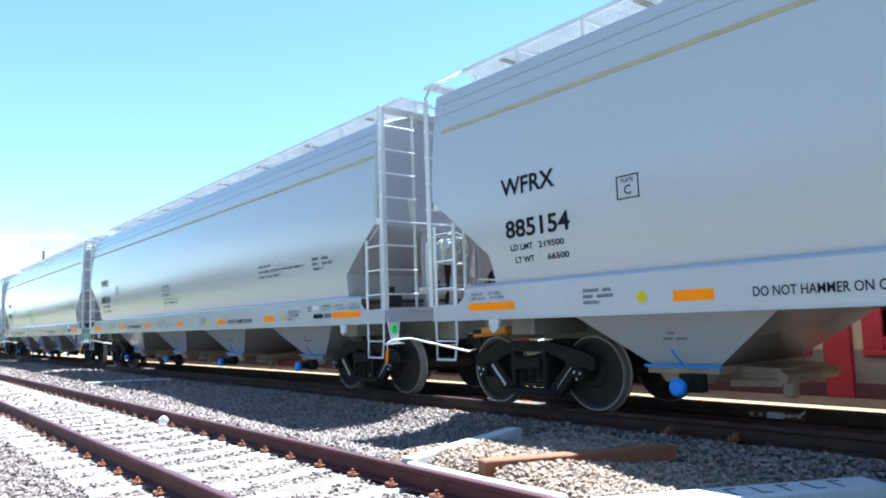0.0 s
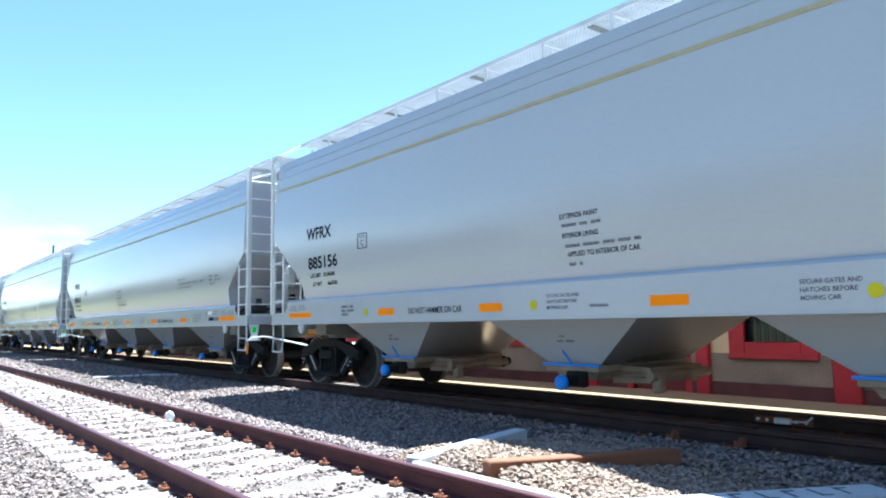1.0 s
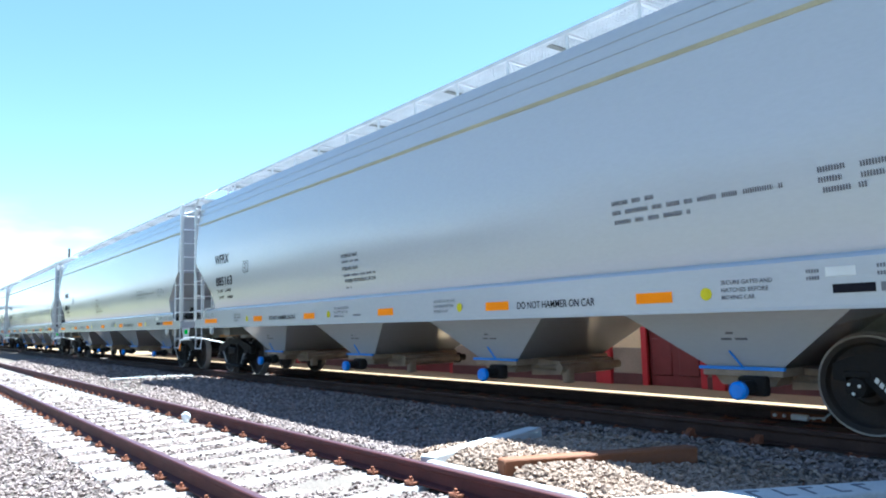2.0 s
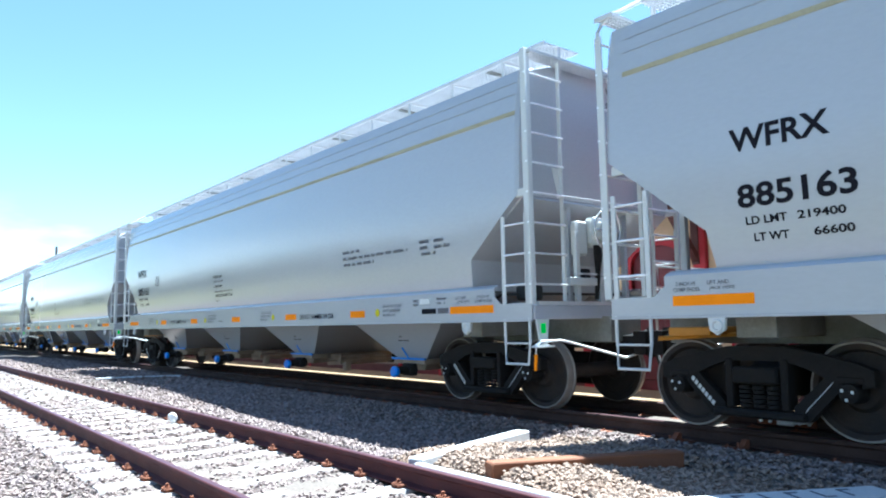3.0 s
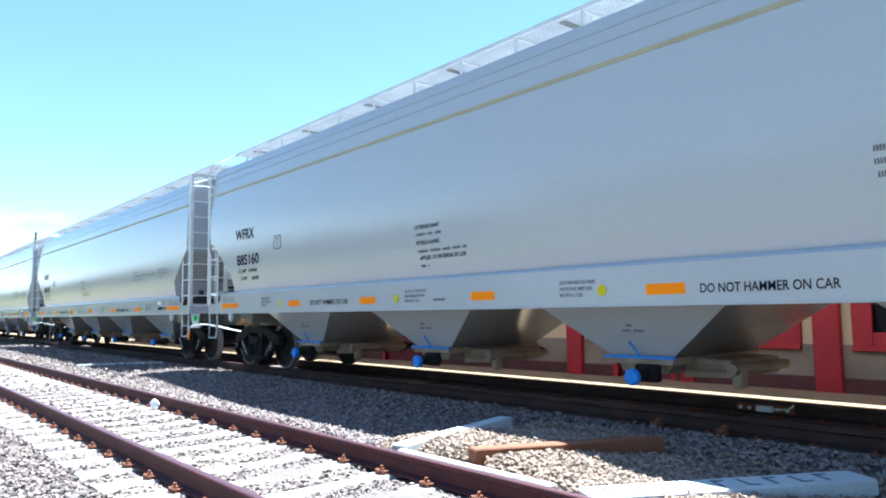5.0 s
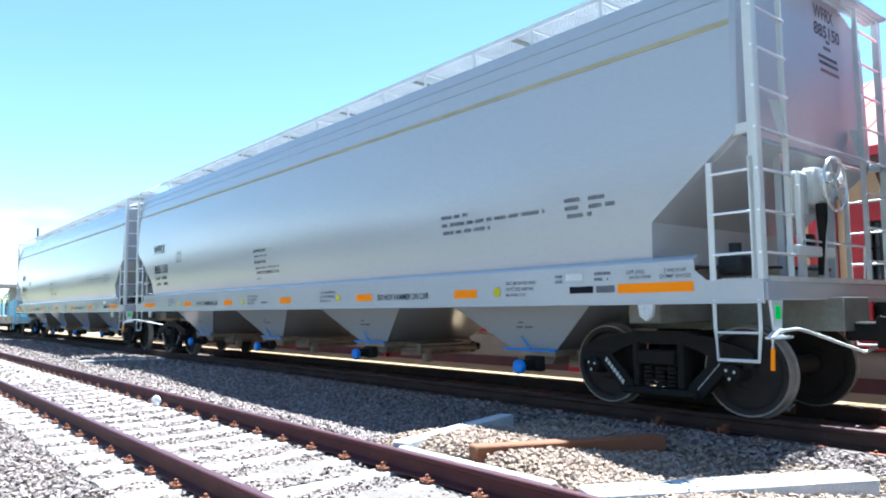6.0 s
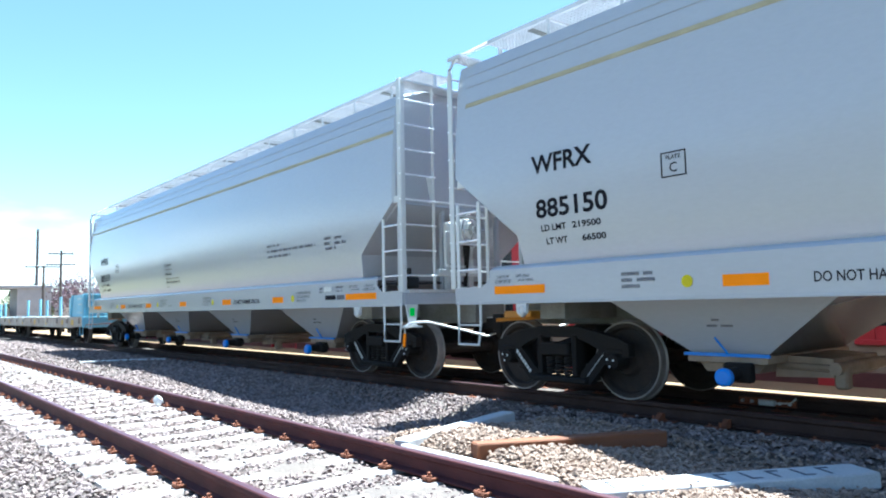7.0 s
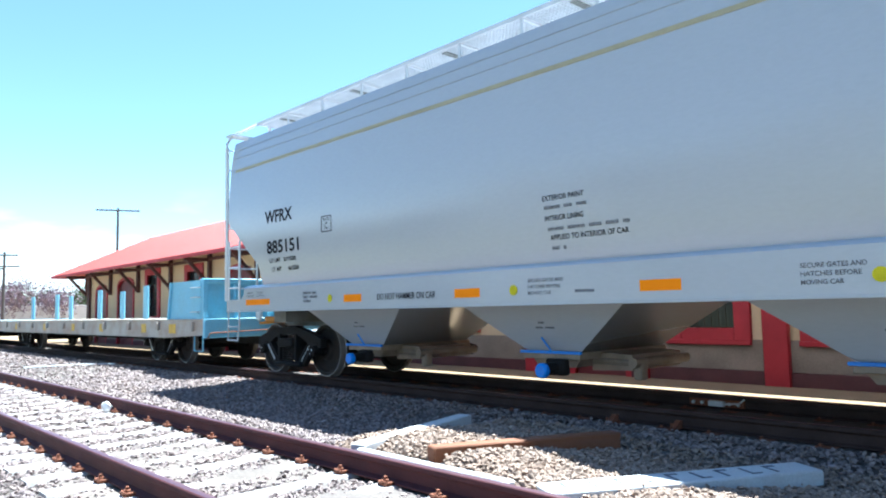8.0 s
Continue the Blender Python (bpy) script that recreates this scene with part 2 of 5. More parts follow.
def ground_z(x, y):
    """Height of the ground: two ballasted tracks, a hollow between them, a raised crossing, the station's apron."""
    base = -0.46 + 0.26 * step(0.4, 1.8, y)                       # slope up to the empty track
    hollow = -0.30 + 0.22 * step(-9.5, -16.0, x)
    z = base + (hollow + 0.20) * step(4.25, 4.9, y)
    cross = step(-6.3, -5.2, x) * (1 - step(-1.2, -0.2, x)) * step(3.75, 4.1, y) * (1 - step(6.0, 6.7, y))
    z += cross * (-0.02 - 0.12 * step(-4.5, -3.0, x) - 0.08 * step(4.4, 5.6, y) - z)
    z += (-0.15 - z) * step(5.9, 6.6, y)
    z += (-0.01 - z) * step(8.65, 8.85, y)
    z += (-0.16 - z) * step(9.2, 10.8, y)
    return z


def ground():
    xs = [-2600, -1500, -800, -400, -250, -160, -110, -80, -60, -48, -40, -34, -30, -27]
    xs += list(np.arange(-25, 2.01, 0.125)) + [3, 4, 6, 9, 14, 20, 30, 50, 90, 180, 400, 1000, 2600]
    ys = [-2600, -1200, -500, -200, -90, -40, -20, -10, -6, -4, -2.5, -1.5]
    ys += list(np.arange(-0.8, 9.61, 0.125)) + [10, 11, 12.5, 14, 17, 22, 30, 45, 70, 120, 250, 600, 1300, 2600]
    s = Shape()
    n = len(ys)
    for x in xs:
        for y in ys:
            d = noise.noise(Vector((x * 1.7, y * 1.7, 0.3))) * 0.02 if y < 8.8 and abs(x) < 30 else 0.0
            s.v.append((x, y, ground_z(x, y) + d))
    s.f = [(i * n + j, (i + 1) * n + j, (i + 1) * n + j + 1, i * n + j + 1) for i in range(len(xs) - 1) for j in range(n - 1)]
    # kept darker than the stones, so the gaps between them look shaded
    m = mat("gravel_and_sandy_soil", (0.13, 0.11, 0.1), 0.95, 0.0, 0.2, 0.8, 25, 0.9, 22, tint=(0.17, 0.14, 0.11), spec=0.1)
    sand = mat("pale_trodden_earth", (0.27, 0.19, 0.115), 0.95, 0.0, 0.15, 0.8, 25, 0.5, 22, tint=(0.22, 0.155, 0.10), spec=0.1)
    # unseen ground behind the camera, added to tint the cars' reflections green
    grass = mat("unseen_dusty_grass", (0.115, 0.118, 0.052), 0.95, 0.0, 0.3, 0.6, 25, 0.9, 22, tint=(0.15, 0.12, 0.07), spec=0.1)
    me = s.mesh("ground", [m, sand, grass], tidy=False, angle=80)
    for p in me.polygons:
        p.material_index = 1 if p.center.y > 8.8 else 2 if p.center.y < -1.5 else 0
    ob = new("ground", me)
    return tagged(ob, "grey ballast and dusty sand ground beside the tracks", "ground", kind="structure")


ground()


# ---- tracks ----
def rail_section():
    return [(-0.07, -0.172), (0.07, -0.172), (0.07, -0.160), (0.014, -0.142), (0.009, -0.120), (0.009, -0.060), (0.035, -0.042),
            (0.036, -0.012), (0.026, -0.002), (0.0, 0.0), (-0.026, -0.002), (-0.036, -0.012), (-0.035, -0.042), (-0.009, -0.060), (-0.009, -0.120), (-0.014, -0.142), (-0.07, -0.160)]


def rail_mesh(x0, x1, name, side=None):
    s = Shape()
    s.prism(rail_section(), "x", x0, x1)
    me = s.mesh(name, [side or RAIL, RAIL_TOP], angle=50)
    for p in me.polygons:
        if p.normal.z > 0.75 and p.center.z > -0.02:
            p.material_index = 1
    return me


def concrete_tie():
    s = Shape()
    prof = [(-1.28, 0.0), (-0.5, 0.0), (-0.35, -0.02), (0.35, -0.02), (0.5, 0.0), (1.28, 0.0)]
    vs, fs = [], []
    for y, z in prof:
        for x, dz in ((-0.145, -0.19), (-0.105, -0.012), (-0.095, 0.0), (0.095, 0.0), (0.105, -0.012), (0.145, -0.19)):
            vs.append((x, y, z + dz))
    for i in range(len(prof) - 1):
        for k in range(6):
            fs.append((i * 6 + k, i * 6 + (k + 1) % 6, (i + 1) * 6 + (k + 1) % 6, (i + 1) * 6 + k))
    fs += [tuple(range(6)), tuple(range(30, 36))]
    return s.add(vs, fs).mesh("tie", CONCRETE)


def fastening():
    """A spring clip, its plate and its coach screw, on the side away from +Y."""
    s = Shape()
    s.box(-0.055, 0.055, -0.045, 0.03, 0.0, 0.016, 0.004)
    s.tube([(-0.05, 0.035, 0.022), (-0.055, -0.03, 0.026), (-0.02, -0.045, 0.03), (0.02, -0.045, 0.03), (0.055, -0.03, 0.026), (0.05, 0.035, 0.022)], 0.009, 6)
    s.tube([(0, -0.008, 0.01), (0, -0.008, 0.05)], 0.014, 6)
    s.tube([(0, -0.008, 0.03), (0, -0.008, 0.042)], 0.027, 8)
    s.box(-0.012, 0.012, -0.02, 0.004, 0.042, 0.068, 0.003)
    return s.mesh("fastening", RUST)


def empty_track():
    root = thing("railway_track", "empty railway track with rusty rails on pale concrete ties", "railway track", kind="structure", at=(0, TRACK_Y, 0))
    for y in (-GAUGE, GAUGE):
        part("rail", rail_mesh(-400, 30, "rail"), None, root, "rust-brown steel rail", at=(0, y, 0))
    tie, clip = concrete_tie(), fastening()
    for i in range(-88, 34):
        x = TIE_X + 0.6 * i
        part("tie", tie, None, root, at=pose(x, 0, -0.176, 0, 0, random.uniform(-0.6, 0.6)))
        if -28 <= i <= 20:
            for y, turn in ((-GAUGE - 0.098, 0), (-GAUGE + 0.098, 180), (GAUGE - 0.098, 0), (GAUGE + 0.098, 180)):
                part("fastening", clip, None, root, at=pose(x, y, -0.174, 0, 0, turn))
    return root


def train_track():
    root = thing("railway_track", "shaded railway track under the train, on dark timber ties", "railway track", kind="structure", at=(0, TRAIN_Y, TRAIN_Z))
    for y in (-GAUGE, GAUGE):
        part("rail", rail_mesh(-400, 60, "rail", SHADE_RAIL), None, root, "steel rail coloured dark for the shade under the train", at=(0, y, 0))
    s = Shape()
    s.box(-0.115, 0.115, -1.3, 1.3, -0.15, 0.0, 0.012)
    tie = s.mesh("tie", OLD_WOOD)
    s = Shape()
    s.box(-0.09, 0.09, -0.16, 0.16, 0.0, 0.012)
    for y in (-0.11, 0.11):
        s.box(-0.05, -0.03, y - 0.012, y + 0.012, 0.01, 0.035)
    plate = s.mesh("tie_plate", RUST)
    for i in range(-110, 16):
        x = -0.3 + 0.53 * i
        part("tie", tie, None, root, at=pose(x, random.uniform(-0.05, 0.05), -0.185, 0, 0, random.uniform(-1.5, 1.5)))
        if -40 <= i:
            for y in (-GAUGE, GAUGE):
                part("tie_plate", plate, None, root, at=(x, y, -0.187))
    # bolted joint bar on the far rail, with its bond clamp
    s = Shape()
    y = GAUGE - 0.03
    s.box(-4.55, -3.85, y - 0.022, y + 0.015, -0.145, -0.055, 0.006)
    joint = part("joint_bar", s, RUST, root, "rusty bolted joint bar")
    s = Shape()
    for k in range(6):
        x = -4.49 + 0.115 * k
        s.tube([(x, y - 0.05, -0.1), (x, y - 0.01, -0.1)], 0.02, 6)
    part("bolt", s, GALV, joint, "bright track bolts")
    s = Shape()
    s.box(-4.28, -4.08, y - 0.08, y - 0.02, -0.135, -0.065, 0.01)
    s.tube([(-4.08, y - 0.05, -0.1), (-3.9, y - 0.05, -0.085), (-3.84, y - 0.03, -0.03)], 0.012, 6)
    part("bond_clamp", s, GALV, joint, "bright metal bond clamp")
    # rusty braces and a loose tie plate on the near side
    for x, y in ((-3.86, -1.02), (-4.6, -1.08)):
        s = Shape()
        s.prism([(y, -0.175), (y + 0.2, -0.175), (y + 0.21, -0.09), (y + 0.17, -0.085), (y + 0.08, -0.15), (y, -0.155)], "x", x - 0.03, x + 0.03)
        s.tube([(x, y + 0.03, -0.16), (x, y + 0.03, -0.10)], 0.014, 6)
        part("rail_brace", s, RUST, root, "rusty rail brace")
    return root


empty_track()
train_track()


# ---- covered hopper cars ----
PROFILE = [(1.50, 1.575), (1.545, 1.75), (1.585, 2.05), (1.61, 2.45), (1.615, 2.85), (1.60, 3.25), (1.575, 3.6), (1.55, 3.92), (1.51, 4.18),
           (1.48, 4.34), (1.468, 4.378), (1.37, 4.412), (1.05, 4.52), (0.7, 4.62), (0.35, 4.68), (0.0, 4.70)]


def side_y(z):
    for (y0, z0), (y1, z1) in zip(PROFILE, PROFILE[1:]):
        if z <= z1:
            return y0 + (y1 - y0) * max(0.0, (z - z0) / (z1 - z0))
    return 0.0


END, REAR_END, KNEE, SLOPE_TOP, SLOPE_LOW = 8.86, 9.03, 7.84, 2.74, 1.98


def floor_z(x):
    a = abs(x)
    if a <= KNEE:
        return 1.575
    return SLOPE_LOW + (SLOPE_TOP - SLOPE_LOW) * (a - KNEE - 0.06) / (END - KNEE - 0.06) if a > KNEE + 0.061 else SLOPE_LOW - 0.05


def body_shell():
    zs = [p[1] for p in PROFILE]
    half = [x * 1.0 for x in np.arange(0, 7.51, 1.25)] + [7.83, KNEE + 0.001, KNEE + 0.0615, 8.1, 8.4, 8.65, END - 0.05, END]
    xs = [-REAR_END, 0.05 - REAR_END] + [-x for x in reversed(half[1:-2])] + half
    s = Shape()
    rows = []
    for x in xs:
        lo = floor_z(x) if abs(x) != KNEE + 0.001 else 1.575
        inset = 0.03 if x in (END, -REAR_END) else 0.0
        side = []
        for (y, z) in PROFILE:
            zz = max(z, lo)
            side.append((x, (side_y(zz) if zz != z else y) - (inset if y > 0.1 else 0), zz - (inset if z > 4.3 else 0)))
        loop = [(a, -b, c) for a, b, c in side] + [(a, b, c) for a, b, c in reversed(side[:-1])]
        rows.append(loop)
    n = len(rows[0])
    for r in rows:
        s.v += r
    for i in range(len(rows) - 1):
        for k in range(n):
            s.f.append((i * n + k, i * n + (k + 1) % n, (i + 1) * n + (k + 1) % n, (i + 1) * n + k))
    s.f += [tuple(range(n)), tuple(range(len(s.v) - n, len(s.v)))]
    me = s.mesh("body", [PAINT, END_PAINT], angle=30)
    for p in me.polygons:
        if abs(p.normal.x) > 0.9:
            p.material_index = 1
    return me


def hopper_pocket():
    """A funnel with straight sides, four-cornered, with a stiff lip at its mouth."""
    s = Shape()
    t, b = 1.60, 0.58
    top = [(-1.86, -1.5, t), (1.86, -1.5, t), (1.86, 1.5, t), (-1.86, 1.5, t)]
    bot = [(-0.39, -0.9, b), (0.39, -0.9, b), (0.39, 0.9, b), (-0.39, 0.9, b)]
    s.add(top + bot, [(0, 1, 5, 4), (1, 2, 6, 5), (2, 3, 7, 6), (3, 0, 4, 7), (4, 5, 6, 7), (0, 1, 2, 3)])
    return s


def gate():
    """The outlet below a hopper: a flanged frame, a long trough and its end fitting."""
    s = Shape()
    s.box(-0.43, 0.43, -0.97, 0.97, 0.50, 0.585, 0.006)
    s.prism([(-0.36, 0.50), (0.36, 0.50), (0.28, 0.40), (-0.28, 0.40)], "y", -0.86, 0.86)
    s.prism([(0.30, 0.575), (0.86, 0.55), (0.86, 0.37), (0.30, 0.35)], "y", -0.55, 0.55)
    s.tube([(0.3, -0.56, 0.47), (0.88, -0.56, 0.46)], 0.035, 8)
    s.tube([(0.9, -0.62, 0.46), (0.9, 0.62, 0.46)], 0.06, 10)
    s.box(0.84, 0.96, -0.52, -0.38, 0.26, 0.5, 0.02)
    return s


def truck_bolster():
    s = Shape()
    s.prism([(-1.0, 0.42), (-0.6, 0.36), (0.6, 0.36), (1.0, 0.42), (1.0, 0.62), (0.3, 0.74), (-0.3, 0.74), (-1.0, 0.62)], "x", -0.2, 0.2)
    s.tube([(0, 0, 0.7), (0, 0, 0.84)], 0.2, 16)
    for x in (-0.42, 0.42):
        s.box(x - 0.05, x + 0.05, -0.78, 0.78, 0.3, 0.44, 0.01)      # brake beams
    return s


def side_frame():
    """A cast truck frame: arched top chord, two sloping legs, the spring window between its columns, a jaw over each bearing."""
    s = Shape()
    chord = [(-1.10, 0.52), (-1.10, 0.66), (-0.95, 0.72), (-0.6, 0.80), (-0.3, 0.86), (0.3, 0.86), (0.6, 0.80), (0.95, 0.72), (1.10, 0.66), (1.10, 0.52),
             (0.99, 0.50), (0.99, 0.57), (0.79, 0.57), (0.79, 0.50), (0.72, 0.56), (0.5, 0.66), (0.3, 0.72), (-0.3, 0.72), (-0.5, 0.66), (-0.72, 0.56), (-0.79, 0.50), (-0.79, 0.57), (-0.99, 0.57), (-0.99, 0.50)]
    s.prism(chord, "y", -0.06, 0.06)
    for g in (-1, 1):
        s.prism([(g * 0.84, 0.52), (g * 0.70, 0.62), (g * 0.36, 0.30), (g * 0.36, 0.17), (g * 0.50, 0.17)], "y", -0.055, 0.055)
        s.box(g * 0.29 - 0.04, g * 0.29 + 0.04, -0.09, 0.09, 0.26, 0.74, 0.01)
        s.box(g * 0.89 - 0.12, g * 0.89 + 0.12, -0.07, 0.07, 0.54, 0.60, 0.01)
    s.box(-0.48, 0.48, -0.11, 0.10, 0.17, 0.25, 0.02)
    for x in (-0.15, 0.0, 0.15):
        for k in range(5):
            s.tube([(x, -0.02, 0.27 + 0.045 * k), (x, -0.02, 0.30 + 0.045 * k)], 0.064, 10)
    s.box(-0.24, 0.24, -0.13, 0.1, 0.50, 0.66, 0.02)
    return s


def bearing():
    s = Shape()
    s.lathe([(-0.12, 0.05), (-0.11, 0.085), (-0.02, 0.095), (0.1, 0.1), (0.14, 0.06)], 18)
    for k in range(3):
        a = 2 * math.pi * k / 3 + 0.4
        s.tube([(0.05 * math.cos(a), -0.145, 0.05 * math.sin(a)), (0.05 * math.cos(a), -0.1, 0.05 * math.sin(a))], 0.016, 6)
    return s


def wheelset():
    """Two wheels with flange, dished plate and hub, on their axle, which lies along Y."""
    s = Shape()
    wheel = [(-0.085, 0.10), (-0.085, 0.15), (-0.03, 0.19), (-0.015, 0.36), (-0.065, 0.385), (-0.069, 0.434), (-0.07, 0.452), (-0.062, 0.457), (0.03, 0.462), (0.042, 0.485), (0.055, 0.487),
             (0.066, 0.47), (0.066, 0.385), (0.03, 0.36), (0.03, 0.19), (0.085, 0.15), (0.085, 0.10)]
    s.lathe([(y - GAUGE, r) for y, r in wheel], 40)
    s.lathe([(GAUGE - y, r) for y, r in wheel], 40)
    s.lathe([(-1.0, 0.075), (-0.84, 0.075), (-0.82, 0.1), (0.82, 0.1), (0.84, 0.075), (1.0, 0.075)], 16)
    me = s.mesh("wheelset", [WHEEL, TREAD])
    for p in me.polygons:
        r = math.hypot(p.center.x, p.center.z)
        if 0.428 < r < 0.48:
            p.material_index = 1
    return me


AXLE = 0.85               # half a truck's wheelbase


def truck(root, x, turn):
    t = part("truck", truck_bolster(), TRUCK, root, "dark grimy cast-steel truck", at=pose(x, 0, 0, 0, 0, turn))
    frame_mesh, set_mesh, bearing_mesh = side_frame().mesh("side_frame", TRUCK), wheelset(), bearing().mesh("bearing", [TRUCK, WHITE_STEEL])
    frame_mesh.transform(Matrix.Diagonal((AXLE / 0.889, 1, 1, 1)))
    for p in bearing_mesh.polygons:
        if p.center.y < -0.14:
            p.material_index = 1
    for y in (-1.0, 1.0):
        part("side_frame", frame_mesh, None, t, at=pose(0, y, 0, 0, 0, 0 if y < 0 else 180))
        for bx in (-AXLE, AXLE):
            part("bearing", bearing_mesh, None, t, at=pose(bx, y, 0.457, 0, 0, 0 if y < 0 else 180))
    for bx in (-AXLE, AXLE):
        part("wheelset", set_mesh, None, t, "steel wheels with a worn bright rim", at=(bx, 0, 0.457))
    # white cast lettering on the sloping legs, too small to read
    s = Shape()
    for y in (-1.067, 1.067):
        for sg in (-1, 1):
            for k in range(7):
                a, b = k / 7.0, (k + 0.7) / 7.0
                p0, p1 = (sg * (0.70 - 0.25 * a), 0.535 - 0.27 * a), (sg * (0.70 - 0.25 * b), 0.535 - 0.27 * b)
                w = 0.018
                s.prism([(p0[0] - w * 0.6, p0[1] - w), (p1[0] - w * 0.6, p1[1] - w), (p1[0] + w * 0.6, p1[1] + w), (p0[0] + w * 0.6, p0[1] + w)], "y", y - 0.002, y + 0.002)
    tagged(part("frame_lettering", s, WHITE_STEEL, t), kind="stuff")
    return t


def ladder(root, x, y0, y1, z0, z1, rungs, along="y", top=False, out=1):
    """A welded ladder: an angle-iron stile at the car's corner, a flat one beside it, round rungs at the given heights. along: the way that its rungs run."""
    lad = Shape()
    for v in (y0, y1):
        if along == "y":
            corner = abs(v) > 1.5
            w = 0.045 if corner else 0.028
            lad.box(x - w, x + w, v - 0.012, v + 0.012, z0, z1, 0.004)
            if corner:
                u = v - math.copysign(0.035, v)
                lad.box(x + out * w - 0.006, x + out * w + 0.006, u - 0.034, u + 0.034, z0, z1, 0.003)
        else:
            lad.box(v - 0.03, v + 0.03, x - 0.012, x + 0.012, z0, z1, 0.004)
    if top:
        for v in (y0, y1):
            if abs(v) > 1.5:
                g = math.copysign(1.0, v)
                lad.tube([(x, v, z1 - 0.05), (x, v, z1 + 0.05), (x - out * 0.03, v - g * 0.03, z1 + 0.14), (x - out * 0.10, v - g * 0.09, z1 + 0.25), (x - out * 0.16, v - g * 0.2, z1 + 0.30), (x - out * 0.22, g * 1.07, z1 + 0.50)], 0.024, 8)
    lad_ob = part("ladder", lad, WHITE_STEEL, root, "light grey welded steel ladder")
    one = Shape()
    if along == "y":
        one.tube([(0, y0 - 0.02, 0), (0, y1 + 0.02, 0)], 0.014, 8)
    else:
        one.tube([(y0, 0, 0), (y1, 0, 0)], 0.013, 8)
    me = one.mesh("rung", RUNG)
    for z in rungs:
        part("rung", me, None, lad_ob, at=(x + out * 0.03, 0, z) if along == "y" else (0, x, z))
    return lad_ob


def running_board(side):
    """Open steel grating along the roof, on short posts."""
    s = Shape()
    y0, y1, z = side * 0.42, side * 1.06, 4.83
    lo, hi = min(y0, y1), max(y0, y1)
    for k in range(11):
        y = lo + (hi - lo) * k / 10
        s.box(-8.9, 8.9, y - 0.006, y + 0.006, z - 0.03, z)
    s.box(-8.9, 8.9, side * 1.07 - 0.012, side * 1.07 + 0.012, z - 0.05, z + 0.01)
    for k in range(297):
        x = -8.88 + 0.06 * k
        s.box(x - 0.007, x + 0.007, lo, hi, z - 0.022, z - 0.002)
    return s


def roof_crossing(e):
    """Grating across the roof's end, a little below the walkways."""
    s = Shape()
    for k in range(5):
        x = e * (8.89 + 0.055 * k)
        s.box(x - 0.006, x + 0.006, -1.58, 1.58, 4.51, 4.545)
    for k in range(53):
        y = -1.56 + 0.06 * k
        s.box(min(e * 8.88, e * 9.12), max(e * 8.88, e * 9.12), y - 0.008, y + 0.008, 4.515, 4.54)
    for y in (-1.58, 1.58):
        s.box(min(e * 8.88, e * 9.13), max(e * 8.88, e * 9.13), y - 0.01, y + 0.01, 4.50, 4.55)
    for y in (-0.8, 0.8):
        s.box(min(e * 8.86, e * 8.90), max(e * 8.86, e * 8.90), y - 0.03, y + 0.03, 4.46, 4.8)
    return s


